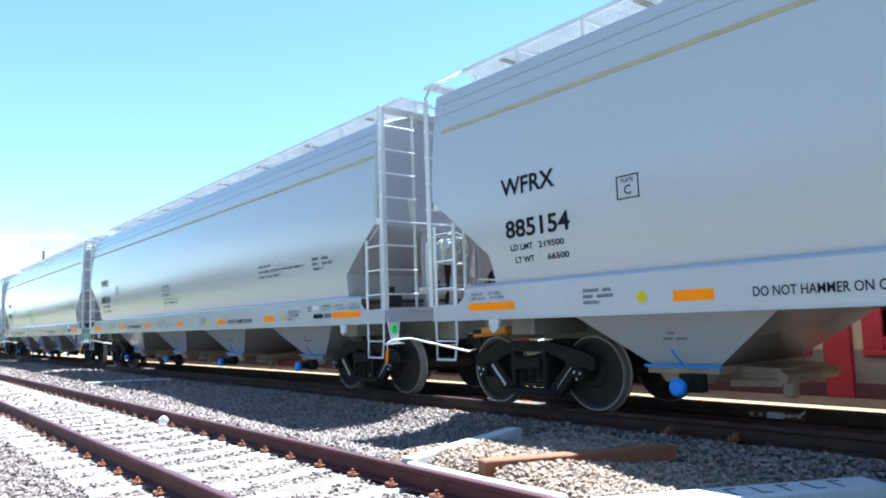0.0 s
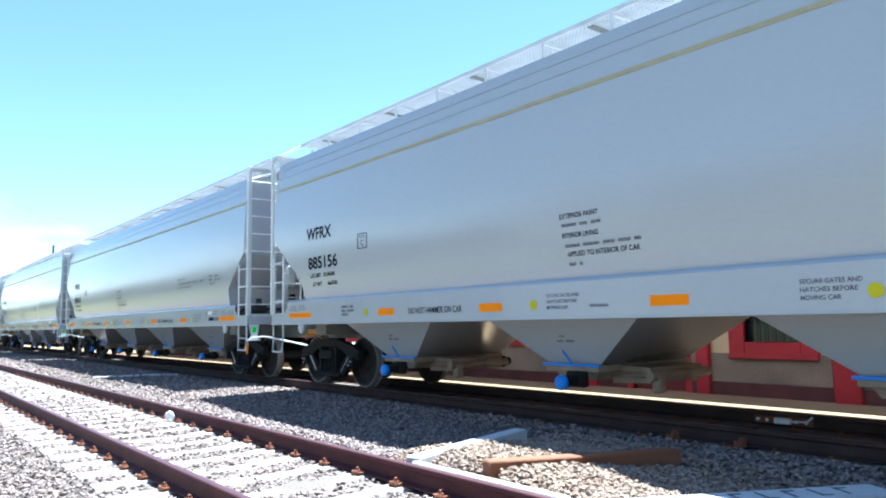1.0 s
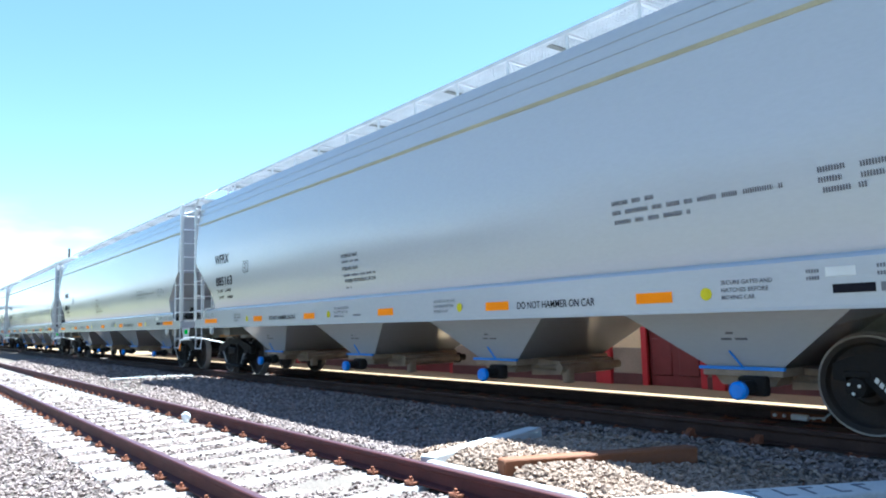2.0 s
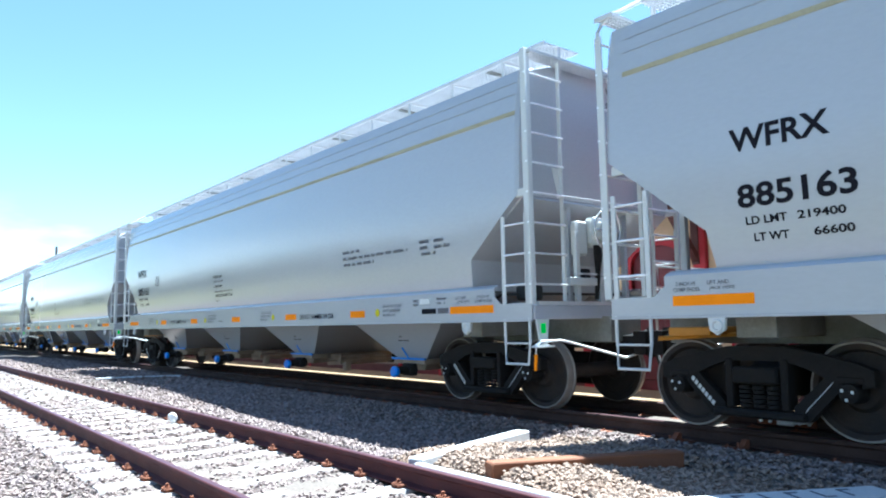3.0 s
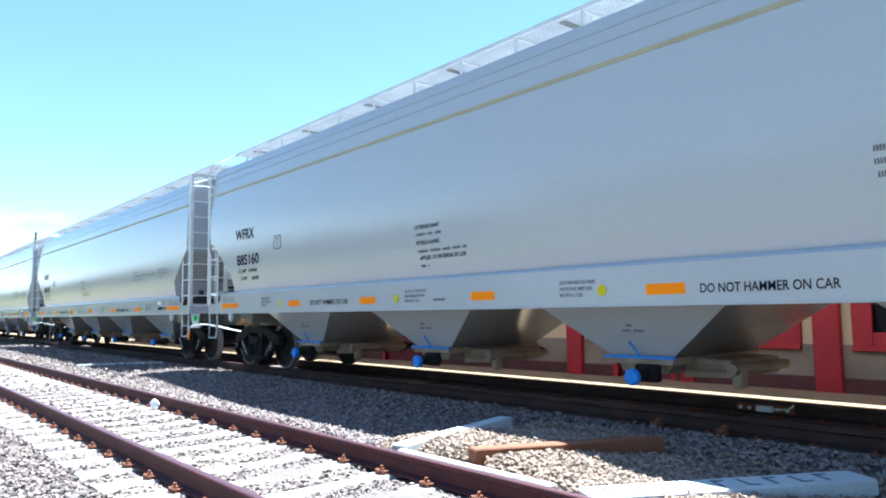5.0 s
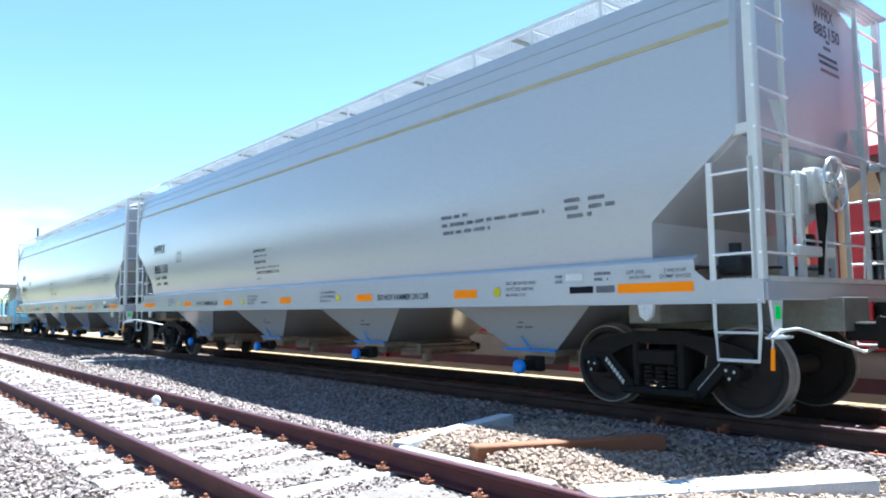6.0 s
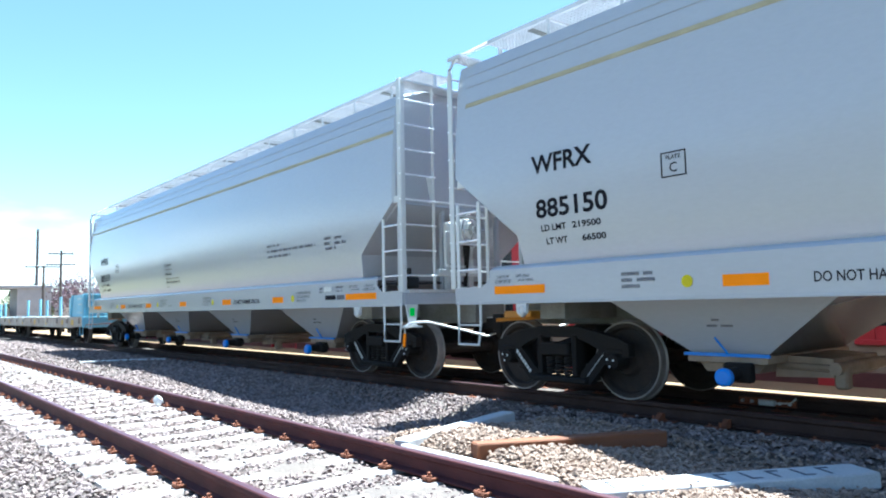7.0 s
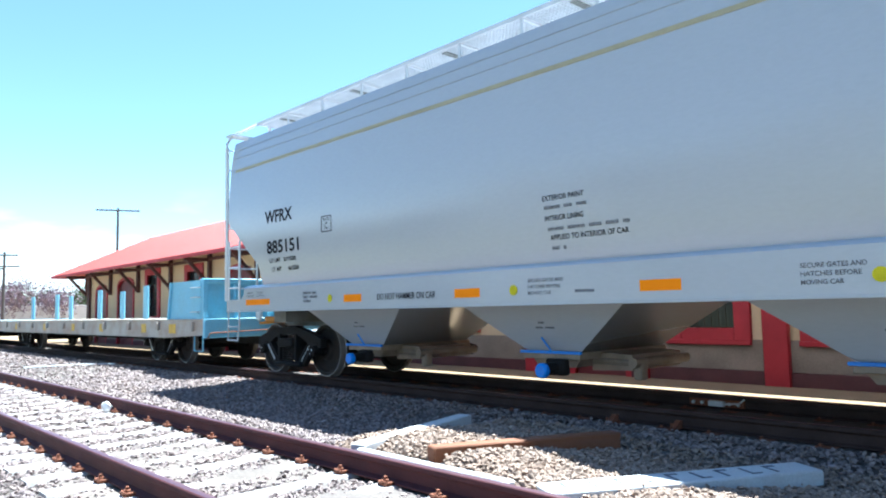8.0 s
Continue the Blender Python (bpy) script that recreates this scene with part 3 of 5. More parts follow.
def hopper_car():
    root = thing("hopper_car", "glossy light grey covered hopper rail car with black stencilled numbers", "rail car", group="hopper cars of the train")
    part("body", body_shell(), None, root, "glossy light grey curved steel body")
    for sd in (-1, 1):
        # seam sealant below the roof
        s = Shape()
        y = side_y(3.775)
        s.prism([(sd * (y - 0.01), 3.775), (sd * (y + 0.006), 3.775), (sd * (side_y(3.83) + 0.006), 3.83), (sd * (side_y(3.83) - 0.01), 3.83)], "x", -8.8, 8.8)
        part("roof_seam", s, SEAM, root, "pale tan sealed seam under the roof edge")
        for zz in (4.05, 4.21):
            s = Shape()
            s.prism([(sd * (side_y(zz) - 0.01), zz), (sd * (side_y(zz) + 0.004), zz), (sd * (side_y(zz + 0.010) + 0.004), zz + 0.010), (sd * (side_y(zz + 0.010) - 0.01), zz + 0.010)], "x", -8.8, 8.8)
            part("roof_bead", s, BEAD, root)
        # side sill, with a step down at each end
        s = Shape()
        poly = [(-9.04, 1.17), (9.04, 1.17), (9.04, 1.37), (8.5, 1.37), (8.37, 1.47), (8.37, 1.57), (-8.37, 1.57), (-8.37, 1.47), (-8.5, 1.37), (-9.04, 1.37)]
        s.prism(poly, "y", sd * 1.60 - 0.01, sd * 1.60 + 0.01)
        s.prism([(sd * 1.61, 1.565), (sd * 1.59, 1.59), (sd * 1.50, 1.625), (sd * 1.49, 1.59), (sd * 1.56, 1.55)], "x", -8.36, 8.36)
        part("side_sill", s, PAINT, root, "light grey steel side sill")
        s = Shape()
        s.box(-9.04, 9.04, sd * 1.61 - 0.025, sd * 1.61 + 0.012, 1.145, 1.172, 0.004) if sd > 0 else s.box(-9.04, 9.04, -1.622, -1.585, 1.145, 1.172, 0.004)
        part("sill_flange", s, PAINT, root)
        part("running_board", running_board(sd), GRATE, root, "open galvanised grating walkway")
        s = Shape()
        s.box(-0.02, 0.02, sd * 1.06 - 0.012, sd * 1.06 + 0.012, 4.49, 4.83)
        s.box(-0.02, 0.02, sd * 0.74 - 0.33, sd * 0.74 + 0.33, 4.77, 4.80)
        s.box(-0.02, 0.02, sd * 0.45 - 0.012, sd * 0.45 + 0.012, 4.64, 4.83)
        me = s.mesh("walkway_post", GRATE)
        for k in range(15):
            part("walkway_post", me, None, root, at=(8.09 - 1.13 * k, 0, 0))
        s = Shape()
        for k in range(9):
            y = sd * (0.48 + 0.06 * k)
            s.prism([(-0.05, 4.775), (0.05, 4.775), (0.05, 4.79), (-0.05, 4.79)], "y", y - 0.02, y + 0.02)
        me = s.mesh("tread_strip", GRIMY)
        for k in range(8):
            part("tread_strip", me, None, root, at=(7.7 - 2.26 * k, 0, 0))
        for e in (-1, 1):
            # jacking lug
            s = Shape()
            s.prism([(-0.09, 1.15), (0.09, 1.15), (0.075, 1.03), (0.0, 0.98), (-0.075, 1.03)], "y", sd * 1.60 - 0.02, sd * 1.60 + 0.02)
            s.ring((0, sd * 1.622, 1.07), "y", 0.05, 0.016, 16, 6)
            part("jacking_lug", s, WHITE_STEEL, root, at=(e * 7.82, 0, 0))
            # stirrup step under each corner
            s = Shape()
            x0, x1 = 8.56 * e, 8.99 * e
            s.tube([(x0, sd * 1.60, 1.18), (x0, sd * 1.60, 0.9), (x0 + e * 0.03, sd * 1.62, 0.63), (x1 - e * 0.02, sd * 1.62, 0.63), (x1, sd * 1.60, 0.9), (x1, sd * 1.60, 1.18)], 0.018, 8)
            s.tube([(x0, sd * 1.6, 0.88), (x1, sd * 1.6, 0.88)], 0.012, 8)
            part("sill_step", s, WHITE_STEEL, root, "light grey stirrup step")
    for c in (-5.595, -1.865, 1.865, 5.595):
        h = part("hopper", hopper_pocket(), PAINT, root, "light grey sloping discharge hopper", at=(c, 0, 0))
        part("gate", gate(), GATE, h, "dull brown steel outlet gate")
        for sd in (-1, 1):
            s = Shape()
            s.box(-0.46, 0.46, sd * 0.98 - 0.02, sd * 0.98 + 0.02, 0.565, 0.60, 0.004)
            s.tube([(0.05, sd * 1.0, 0.58), (-0.07, sd * 1.05, 0.76)], 0.012, 6)
            if sd < 0:
                part("blue_lip", s, BLUE, h, "blue painted gate lip and lever")
            s = Shape()
            s.tube([(0.2, sd * 0.98, 0.42), (0.2, sd * 1.34, 0.42)], 0.065, 14)
            s.box(0.06, 0.34, sd * 1.1 - 0.06, sd * 1.1 + 0.06, 0.33, 0.52, 0.02)
            part("gate_drive", s, TRUCK, h, "dark gate gear box")
            s = Shape()
            s.tube([(0.2, sd * 1.34, 0.40), (0.2, sd * 1.36, 0.40), (0.2, sd * 1.41, 0.40), (0.2, sd * 1.43, 0.40)], 0.08, 18, radii=[0.07, 0.088, 0.088, 0.065])
            if sd < 0:
                part("drive_cap", s, BLUE, h, "bright blue round cap")
    for e in (-1, 1):
        s = Shape()
        s.prism([(e * 8.84, 2.74), (e * 6.9, 1.325), (e * 6.9, 1.285), (e * 8.86, 2.70)], "y", -1.52, 1.52)
        part("slope_sheet", s, PAINT, root, "light grey sloping end sheet")
        s = Shape()
        s.box(min(e * 6.2, e * 9.2), max(e * 6.2, e * 9.2), -0.32, 0.32, 0.86, 1.2, 0.01)
        for y in (-0.9, 0.9):
            s.box(min(e * 7.4, e * 7.8), max(e * 7.4, e * 7.8), y - 0.6, y + 0.42, 0.95, 1.16, 0.01) if y > 0 else s.box(min(e * 7.4, e * 7.8), max(e * 7.4, e * 7.8), y - 0.42, y + 0.6, 0.95, 1.16, 0.01)
        part("draft_sill", s, GRIMY, root, "grimy grey centre sill")
        s = Shape()
        s.box(min(e * 8.9, e * 9.06), max(e * 8.9, e * 9.06), -1.58, 1.58, 1.17, 1.34, 0.008)
        part("end_sill", s, PAINT, root)
        # crossover platform: open grating
        s = Shape()
        for k in range(8):
            x = e * (9.02 - 0.06 * k)
            s.box(x - 0.006, x + 0.006, -1.5, 1.5, 1.355, 1.385)
        for k in range(11):
            y = -1.5 + 0.3 * k
            s.box(min(e * 8.58, e * 9.04), max(e * 8.58, e * 9.04), y - 0.006, y + 0.006, 1.35, 1.37)
        s.box(min(e * 9.03, e * 9.06), max(e * 9.03, e * 9.06), -1.5, 1.5, 1.34, 1.39)
        part("crossover_platform", s, GALV, root, "galvanised grating end platform")
        part("roof_crossing", roof_crossing(e), GRATE, root, "galvanised grating across the roof end")
        # pipes along the end and the supporting posts under the overhang
        for y in (-0.6, 0.6):
            s = Shape()
            s.box(min(e * 8.72, e * 8.80), max(e * 8.72, e * 8.80), y - 0.035, y + 0.035, 1.2, 2.68, 0.008)
            part("end_post", s, PAINT, root)
        s = Shape()
        s.tube([(e * 9.0, -1.05, 2.72), (e * 9.03, -1.0, 2.74), (e * 9.03, 1.0, 2.74), (e * 9.0, 1.05, 2.72)], 0.013, 8)
        s.tube([(e * 9.02, -0.75, 1.4), (e * 9.04, -0.75, 1.75), (e * 9.04, 0.75, 1.75), (e * 9.02, 0.75, 1.4)], 0.012, 8)
        part("end_handrail", s, GALV, root, "bright galvanised grab rail")
        steps = [1.60 + 0.38 * k for k in range(8)]
        for y0, y1 in ((-1.6, -0.96), (0.96, 1.6)):
            ladder(root, 9.0 if e > 0 else -9.08, y0, y1, 1.36, 4.31 if e < 0 else 4.58, steps, "y", e < 0, e)
        for sd in (-1, 1):
            ladder(root, sd * 1.60, min(e * 8.56, e * 8.97), max(e * 8.56, e * 8.97), 1.36, 2.48, steps[:3], "x")
            # lug that ties the ladder to the body's corner
            s = Shape()
            s.box(min(e * 8.8, e * 8.98), max(e * 8.8, e * 8.98), sd * 1.575 - 0.02, sd * 1.575 + 0.02, 2.70, 2.80, 0.006)
            part("ladder_lug", s, WHITE_STEEL, root)
            # gusset between the grab rail and the end sheet
            s = Shape()
            s.prism([(e * 8.87, 3.14), (e * 8.98, 3.10), (e * 9.02, 2.73), (e * 8.97, 2.73)], "y", sd * 0.98 - 0.012, sd * 0.98 + 0.012)
            part("rail_gusset", s, WHITE_STEEL, root)
        # coupler
        s = Shape()
        s.box(min(e * 9.1, e * 9.45), max(e * 9.1, e * 9.45), -0.09, 0.09, 0.76, 0.95, 0.02)
        s.prism([(e * 9.42, -0.16), (e * 9.62, -0.18), (e * 9.66, -0.06), (e * 9.56, 0.02), (e * 9.66, 0.10), (e * 9.60, 0.18), (e * 9.42, 0.14)], "z", 0.70, 1.0)
        s.tube([(e * 9.52, 0.08, 0.66), (e * 9.52, 0.08, 1.04)], 0.05, 10)
        part("coupler", s, TRUCK, root, "dark cast coupler")
        s = Shape()
        s.tube([(e * 9.1, -1.62 * e, 0.74), (e * 9.1, -1.62 * e, 0.84), (e * 9.13, -1.55 * e, 0.90), (e * 9.16, -1.25 * e, 0.91), (e * 9.2, -1.12 * e, 0.88), (e * 9.32, -0.2 * e, 0.66), (e * 9.4, 0.0, 0.72)], 0.016, 8)
        part("uncoupling_lever", s, RUNG, root, "bright uncoupling rod")
        s = Shape()
        s.tube([(e * 9.1, -1.62 * e, 0.75), (e * 9.1, -1.64 * e, 0.56)], 0.02, 6)
        part("lever_grip", s, ORANGE, root, "orange grip of the rod")
        s = Shape()
        s.tube([(e * 9.3, 0.25, 1.0), (e * 9.45, 0.27, 0.75), (e * 9.55, 0.25, 0.48), (e * 9.64, 0.2, 0.40)], 0.03, 8)
        part("air_hose", s, RUBBER, root, "black rubber air hose")
        truck(root, 7.58 if e > 0 else -7.76, 0)
    # rod bracket with the green reflector, at the leading end
    s = Shape()
    s.prism([(-1.58, 1.17), (-1.36, 1.17), (-1.40, 0.88), (-1.34, 0.85), (-1.64, 0.85), (-1.53, 0.90)], "x", 9.06, 9.085)
    s.box(9.04, 9.16, -1.64, -1.34, 0.83, 0.852, 0.005)
    part("rod_bracket", s, WHITE_STEEL, root)
    s = Shape()
    s.box(9.085, 9.095, -1.51, -1.43, 1.0, 1.12, 0.003)
    part("green_reflector", s, GREEN, root, "bright green reflector")
    s = Shape()
    s.box(-8.8, -8.3, -0.95, -0.3, 0.96, 1.05, 0.01)
    s.tube([(-8.9, -1.0, 0.93), (-8.2, -0.5, 0.97)], 0.025, 8)
    part("brake_lever", s, AMBER_STEEL, root, "amber-coloured brake lever under the end")
    # hand brake
    s = Shape()
    s.box(8.86, 9.06, -0.42, -0.08, 2.12, 2.52, 0.05)
    s.tube([(9.02, -0.25, 2.33), (9.14, -0.25, 2.33)], 0.13, 16)
    s.box(8.84, 8.98, -0.66, -0.44, 2.0, 2.46, 0.03)
    hb = part("hand_brake", s, WHITE_STEEL, root, "light grey hand brake gear housing")
    s = Shape()
    s.ring((9.16, -0.25, 2.33), "x", 0.27, 0.016, 32, 8)
    s.tube([(9.12, -0.25, 2.33), (9.18, -0.25, 2.33)], 0.05, 12)
    part("brake_wheel", s, CHROME, hb, "bright rim and hub of the brake wheel")
    for k in range(6):
        a = math.pi * k / 3
        s = Shape()
        s.tube([(9.16, -0.25 + 0.045 * math.cos(a), 2.33 + 0.045 * math.sin(a)), (9.16, -0.25 + 0.27 * math.cos(a), 2.33 + 0.27 * math.sin(a))], 0.011, 6)
        part("spoke", s, CHROME, hb)
    s = Shape()
    s.tube([(9.05, -0.34, 2.14), (9.05, -0.34, 1.98), (9.04, -0.34, 1.8), (9.02, -0.36, 1.42)], 0.04, 8, radii=[0.06, 0.055, 0.035, 0.03])
    s.box(8.94, 9.04, -0.62, -0.48, 1.62, 1.82, 0.02)
    part("brake_rod", s, TRUCK, root)
    s = Shape()
    s.box(8.93, 9.05, -0.9, -0.05, 1.60, 1.70, 0.01)
    s.box(8.96, 9.02, -0.27, -0.17, 1.38, 2.2, 0.008)
    s.box(8.96, 9.02, -0.74, -0.66, 1.38, 2.3, 0.008)
    part("brake_bracket", s, WHITE_STEEL, root, "light grey bracket of the hand brake")
    s = Shape()
    s.box(8.42, 8.66, -1.28, -0.98, 1.42, 1.62, 0.03)
    s.tube([(8.54, -1.13, 1.6), (8.54, -1.13, 1.74)], 0.06, 10)
    s.tube([(8.5, -1.3, 1.5), (8.3, -1.42, 1.5), (8.1, -1.42, 1.4)], 0.02, 6)
    s.tube([(8.6, -0.98, 1.5), (8.75, -0.7, 1.5), (8.8, 0.4, 1.5)], 0.018, 6)
    part("air_valve", s, RUBBER, root, "dark air brake valve and pipes")
    return root


cars = [hopper_car()]


# ---- stencils and decals of the hopper cars ----
def on_side(z):
    return -side_y(z) - 0.004


def on_sill(z):
    return -1.614


def bars(rows, depth, h=0.05):
    """Lines of writing too small to read: rows of (x, z, width), broken into words."""
    s = Shape()
    rnd = random.Random(5)
    for x, z, w in rows:
        p = x
        while p < x + w - 0.03:
            q = min(x + w, p + rnd.uniform(0.1, 0.3))
            a = p
            while a < q - 0.012:
                b = min(q, a + 0.023)
                y0, y1 = depth(z), depth(z + h)
                s.add([(a, y0, z), (b - 0.008, y0, z), (b - 0.008, y1, z + h * rnd.uniform(0.8, 1.0)), (a, y1, z + h)], [(0, 1, 2, 3)])
                a = b
            p = q + 0.045
    return s


def plate(x0, x1, z0, z1, depth, thick=0.003):
    s = Shape()
    y = (depth(z0) + depth(z1)) / 2
    s.box(x0, x1, y - 0.001, y + thick, z0, z1)
    return s


def decals(root):
    for x0, x1, z0, z1 in ((-8.28, -7.44, 1.267, 1.367), (7.48, 8.36, 1.267, 1.367), (-5.235, -4.80, 1.262, 1.372), (-2.845, -2.41, 1.262, 1.372),
                           (-0.22, 0.22, 1.262, 1.372), (2.43, 2.87, 1.262, 1.372), (4.84, 5.28, 1.262, 1.372)):
        part("reflective_strip", plate(x0, x1, z0, z1, on_sill), ORANGE, root, "orange reflective strip")
    for x in (-5.60, -1.865, 1.88, 5.66):
        s = Shape()
        s.add([(x + 0.062 * math.cos(a * math.pi / 8), -1.6165, 1.327 + 0.062 * math.sin(a * math.pi / 8)) for a in range(16)], [tuple(range(16))])
        part("round_decal", s, YELLOW, root, "round yellow decal")
    part("dark_plate", plate(6.83, 7.16, 1.28, 1.355, on_sill), INK, root, "black data plate")
    part("grey_plate", plate(7.20, 7.44, 1.28, 1.355, on_sill), INK_GREY, root, "grey data plate")
    part("white_decal", plate(6.78, 7.02, 1.42, 1.50, on_sill), WHITE_STEEL, root, "white decal")
    part("warning_stencil", lettering("DO NOT HAMMER ON CAR", -4.42, 1.272, 1.22, 0.09, on_sill), None, root).data.materials.append(INK)
    part("warning_stencil", lettering("DO NOT HAMMER ON CAR", 3.03, 1.265, 1.25, 0.09, on_sill), None, root).data.materials.append(INK)
    for x in (-1.65, 1.29, 5.82):
        for i, (t, w) in enumerate((("SECURE GATES AND", 0.5), ("HATCHES BEFORE", 0.46), ("MOVING CAR", 0.33))):
            part("gate_stencil", lettering(t, x, 1.405 - 0.07 * i, w, 0.042, on_sill), None, root).data.materials.append(INK_GREY)
    for x, w in ((-6.36, 0.44),):
        part("small_print", bars([(x, 1.41, w), (x, 1.345, w * 0.95), (x, 1.28, w * 0.6)], on_sill, 0.04), INK_GREY, root)["kind"] = "stuff"
    for t, x, z, w in (("2 INCH HF", -8.24, 1.462, 0.22), ("COMP SHOES", -8.27, 1.405, 0.29), ("LIFT AND", -7.90, 1.462, 0.22), ("JACK HERE", -7.88, 1.405, 0.26),
                       ("LIFT AND", 7.60, 1.462, 0.22), ("JACK HERE", 7.63, 1.405, 0.26), ("2 INCH HF", 8.04, 1.462, 0.25), ("COMP SHOES", 7.99, 1.405, 0.35)):
        part("sill_stencil", lettering(t, x, z, w, 0.04, on_sill), None, root).data.materials.append(INK_GREY)
    part("small_print", bars([(7.18, 1.47, 0.26), (7.18, 1.41, 0.2), (6.62, 1.46, 0.12), (6.62, 1.40, 0.14), (-1.0, 1.275, 0.26)], on_sill, 0.034), INK_GREY, root)["kind"] = "stuff"
    # paint and lining panel
    for t, x, z, w in (("EXTERIOR PAINT", -1.41, 2.30, 0.56), ("INTERIOR LINING", -1.39, 2.075, 0.52), ("APPLIED TO INTERIOR OF CAR", -1.34, 1.86, 1.0)):
        part("panel_stencil", lettering(t, x, z, w, 0.06, on_side), None, root).data.materials.append(INK)
    part("panel_print", bars([(-1.39, 2.205, 0.64), (-1.36, 1.965, 1.05), (-1.33, 1.755, 0.2)], on_side, 0.04), INK_GREY, root)["kind"] = "stuff"
    part("load_print", bars([(4.58, 2.34, 0.55), (4.58, 2.235, 1.9), (6.78, 2.31, 0.24), (6.78, 2.22, 0.27), (7.12, 2.30, 0.24), (7.12, 2.21, 0.36)], on_side, 0.05), INK_GREY, root)["kind"] = "stuff"
    part("load_print", bars([(4.60, 2.13, 0.95), (6.81, 2.13, 0.36)], on_side, 0.05), INK_GREY, root)["kind"] = "stuff"
    for c in (-5.595, -1.865, 1.865, 5.595):
        s = Shape()
        for x, z, w in ((-0.06, 0.93, 0.08), (-0.13, 0.87, 0.11), (0.02, 0.87, 0.13)):
            y = -0.9 - (z - 0.58) * 0.6 / 1.02
            s.box(c + x, c + x + w, y - 0.012, y + 0.02, z, z + 0.025)
        tagged(part("hopper_print", s, INK_GREY, root), kind="stuff")
    # plate-size mark: a square outline, a small line and a letter
    s = Shape()
    for a, b, c, d in ((-5.83, -5.55, 2.365, 2.378), (-5.83, -5.55, 2.605, 2.618), (-5.83, -5.817, 2.378, 2.605), (-5.563, -5.55, 2.378, 2.605)):
        y = on_side((c + d) / 2)
        s.box(a, b, y - 0.001, y + 0.004, c, d)
    mark = part("clearance_mark", s, INK, root, "black square outline with a letter")
    part("mark_letter", lettering("C", -5.735, 2.41, 0.085, 0.10, on_side), None, mark).data.materials.append(INK)
    part("mark_letter", lettering("PLATE", -5.77, 2.54, 0.16, 0.045, on_side), None, mark).data.materials.append(INK)
    # lines of small writing on the end sheet
    for m, rows in ((INK_GREY, ((4.05, 0.5, 0.1), (3.97, 0.42, 0.22), (3.86, 0.28, 0.5), (3.79, 0.3, 0.5))), (INK_RED, ((3.70, 0.32, 0.52),))):
        s = Shape()
        for z, y0, w in rows:
            for k in range(int(w / 0.05)):
                s.box(END, END + 0.004, y0 + 0.05 * k, y0 + 0.05 * k + 0.036, z, z + 0.035)
        tagged(part("end_print", s, m, root), kind="stuff")


decals(cars[0])


# ---- flat cars at the end of the train ----
PALE_BLUE = mat("faded_sky_blue_paint", (0.22, 0.5, 0.66), 0.5, 0.0, 0.2, 3, 30, 0.1, 20, tint=(0.25, 0.45, 0.55))
SILL_GREY = mat("weathered_beige_paint", (0.42, 0.40, 0.36), 0.6, 0.0, 0.3, 2, 30, 0.15, 25, tint=(0.3, 0.2, 0.14))
DECK = mat("worn_plank_deck", (0.3, 0.25, 0.2), 0.85, 0.0, 0.3, 3, 40, 0.3, 30, obj=0.2)
AMBER = mat("faded_yellow_mark", (0.65, 0.42, 0.06), 0.6, 0.0, 0.2, 5, 40)


BACK = -12.3              # the rear end of a flat car, from its root


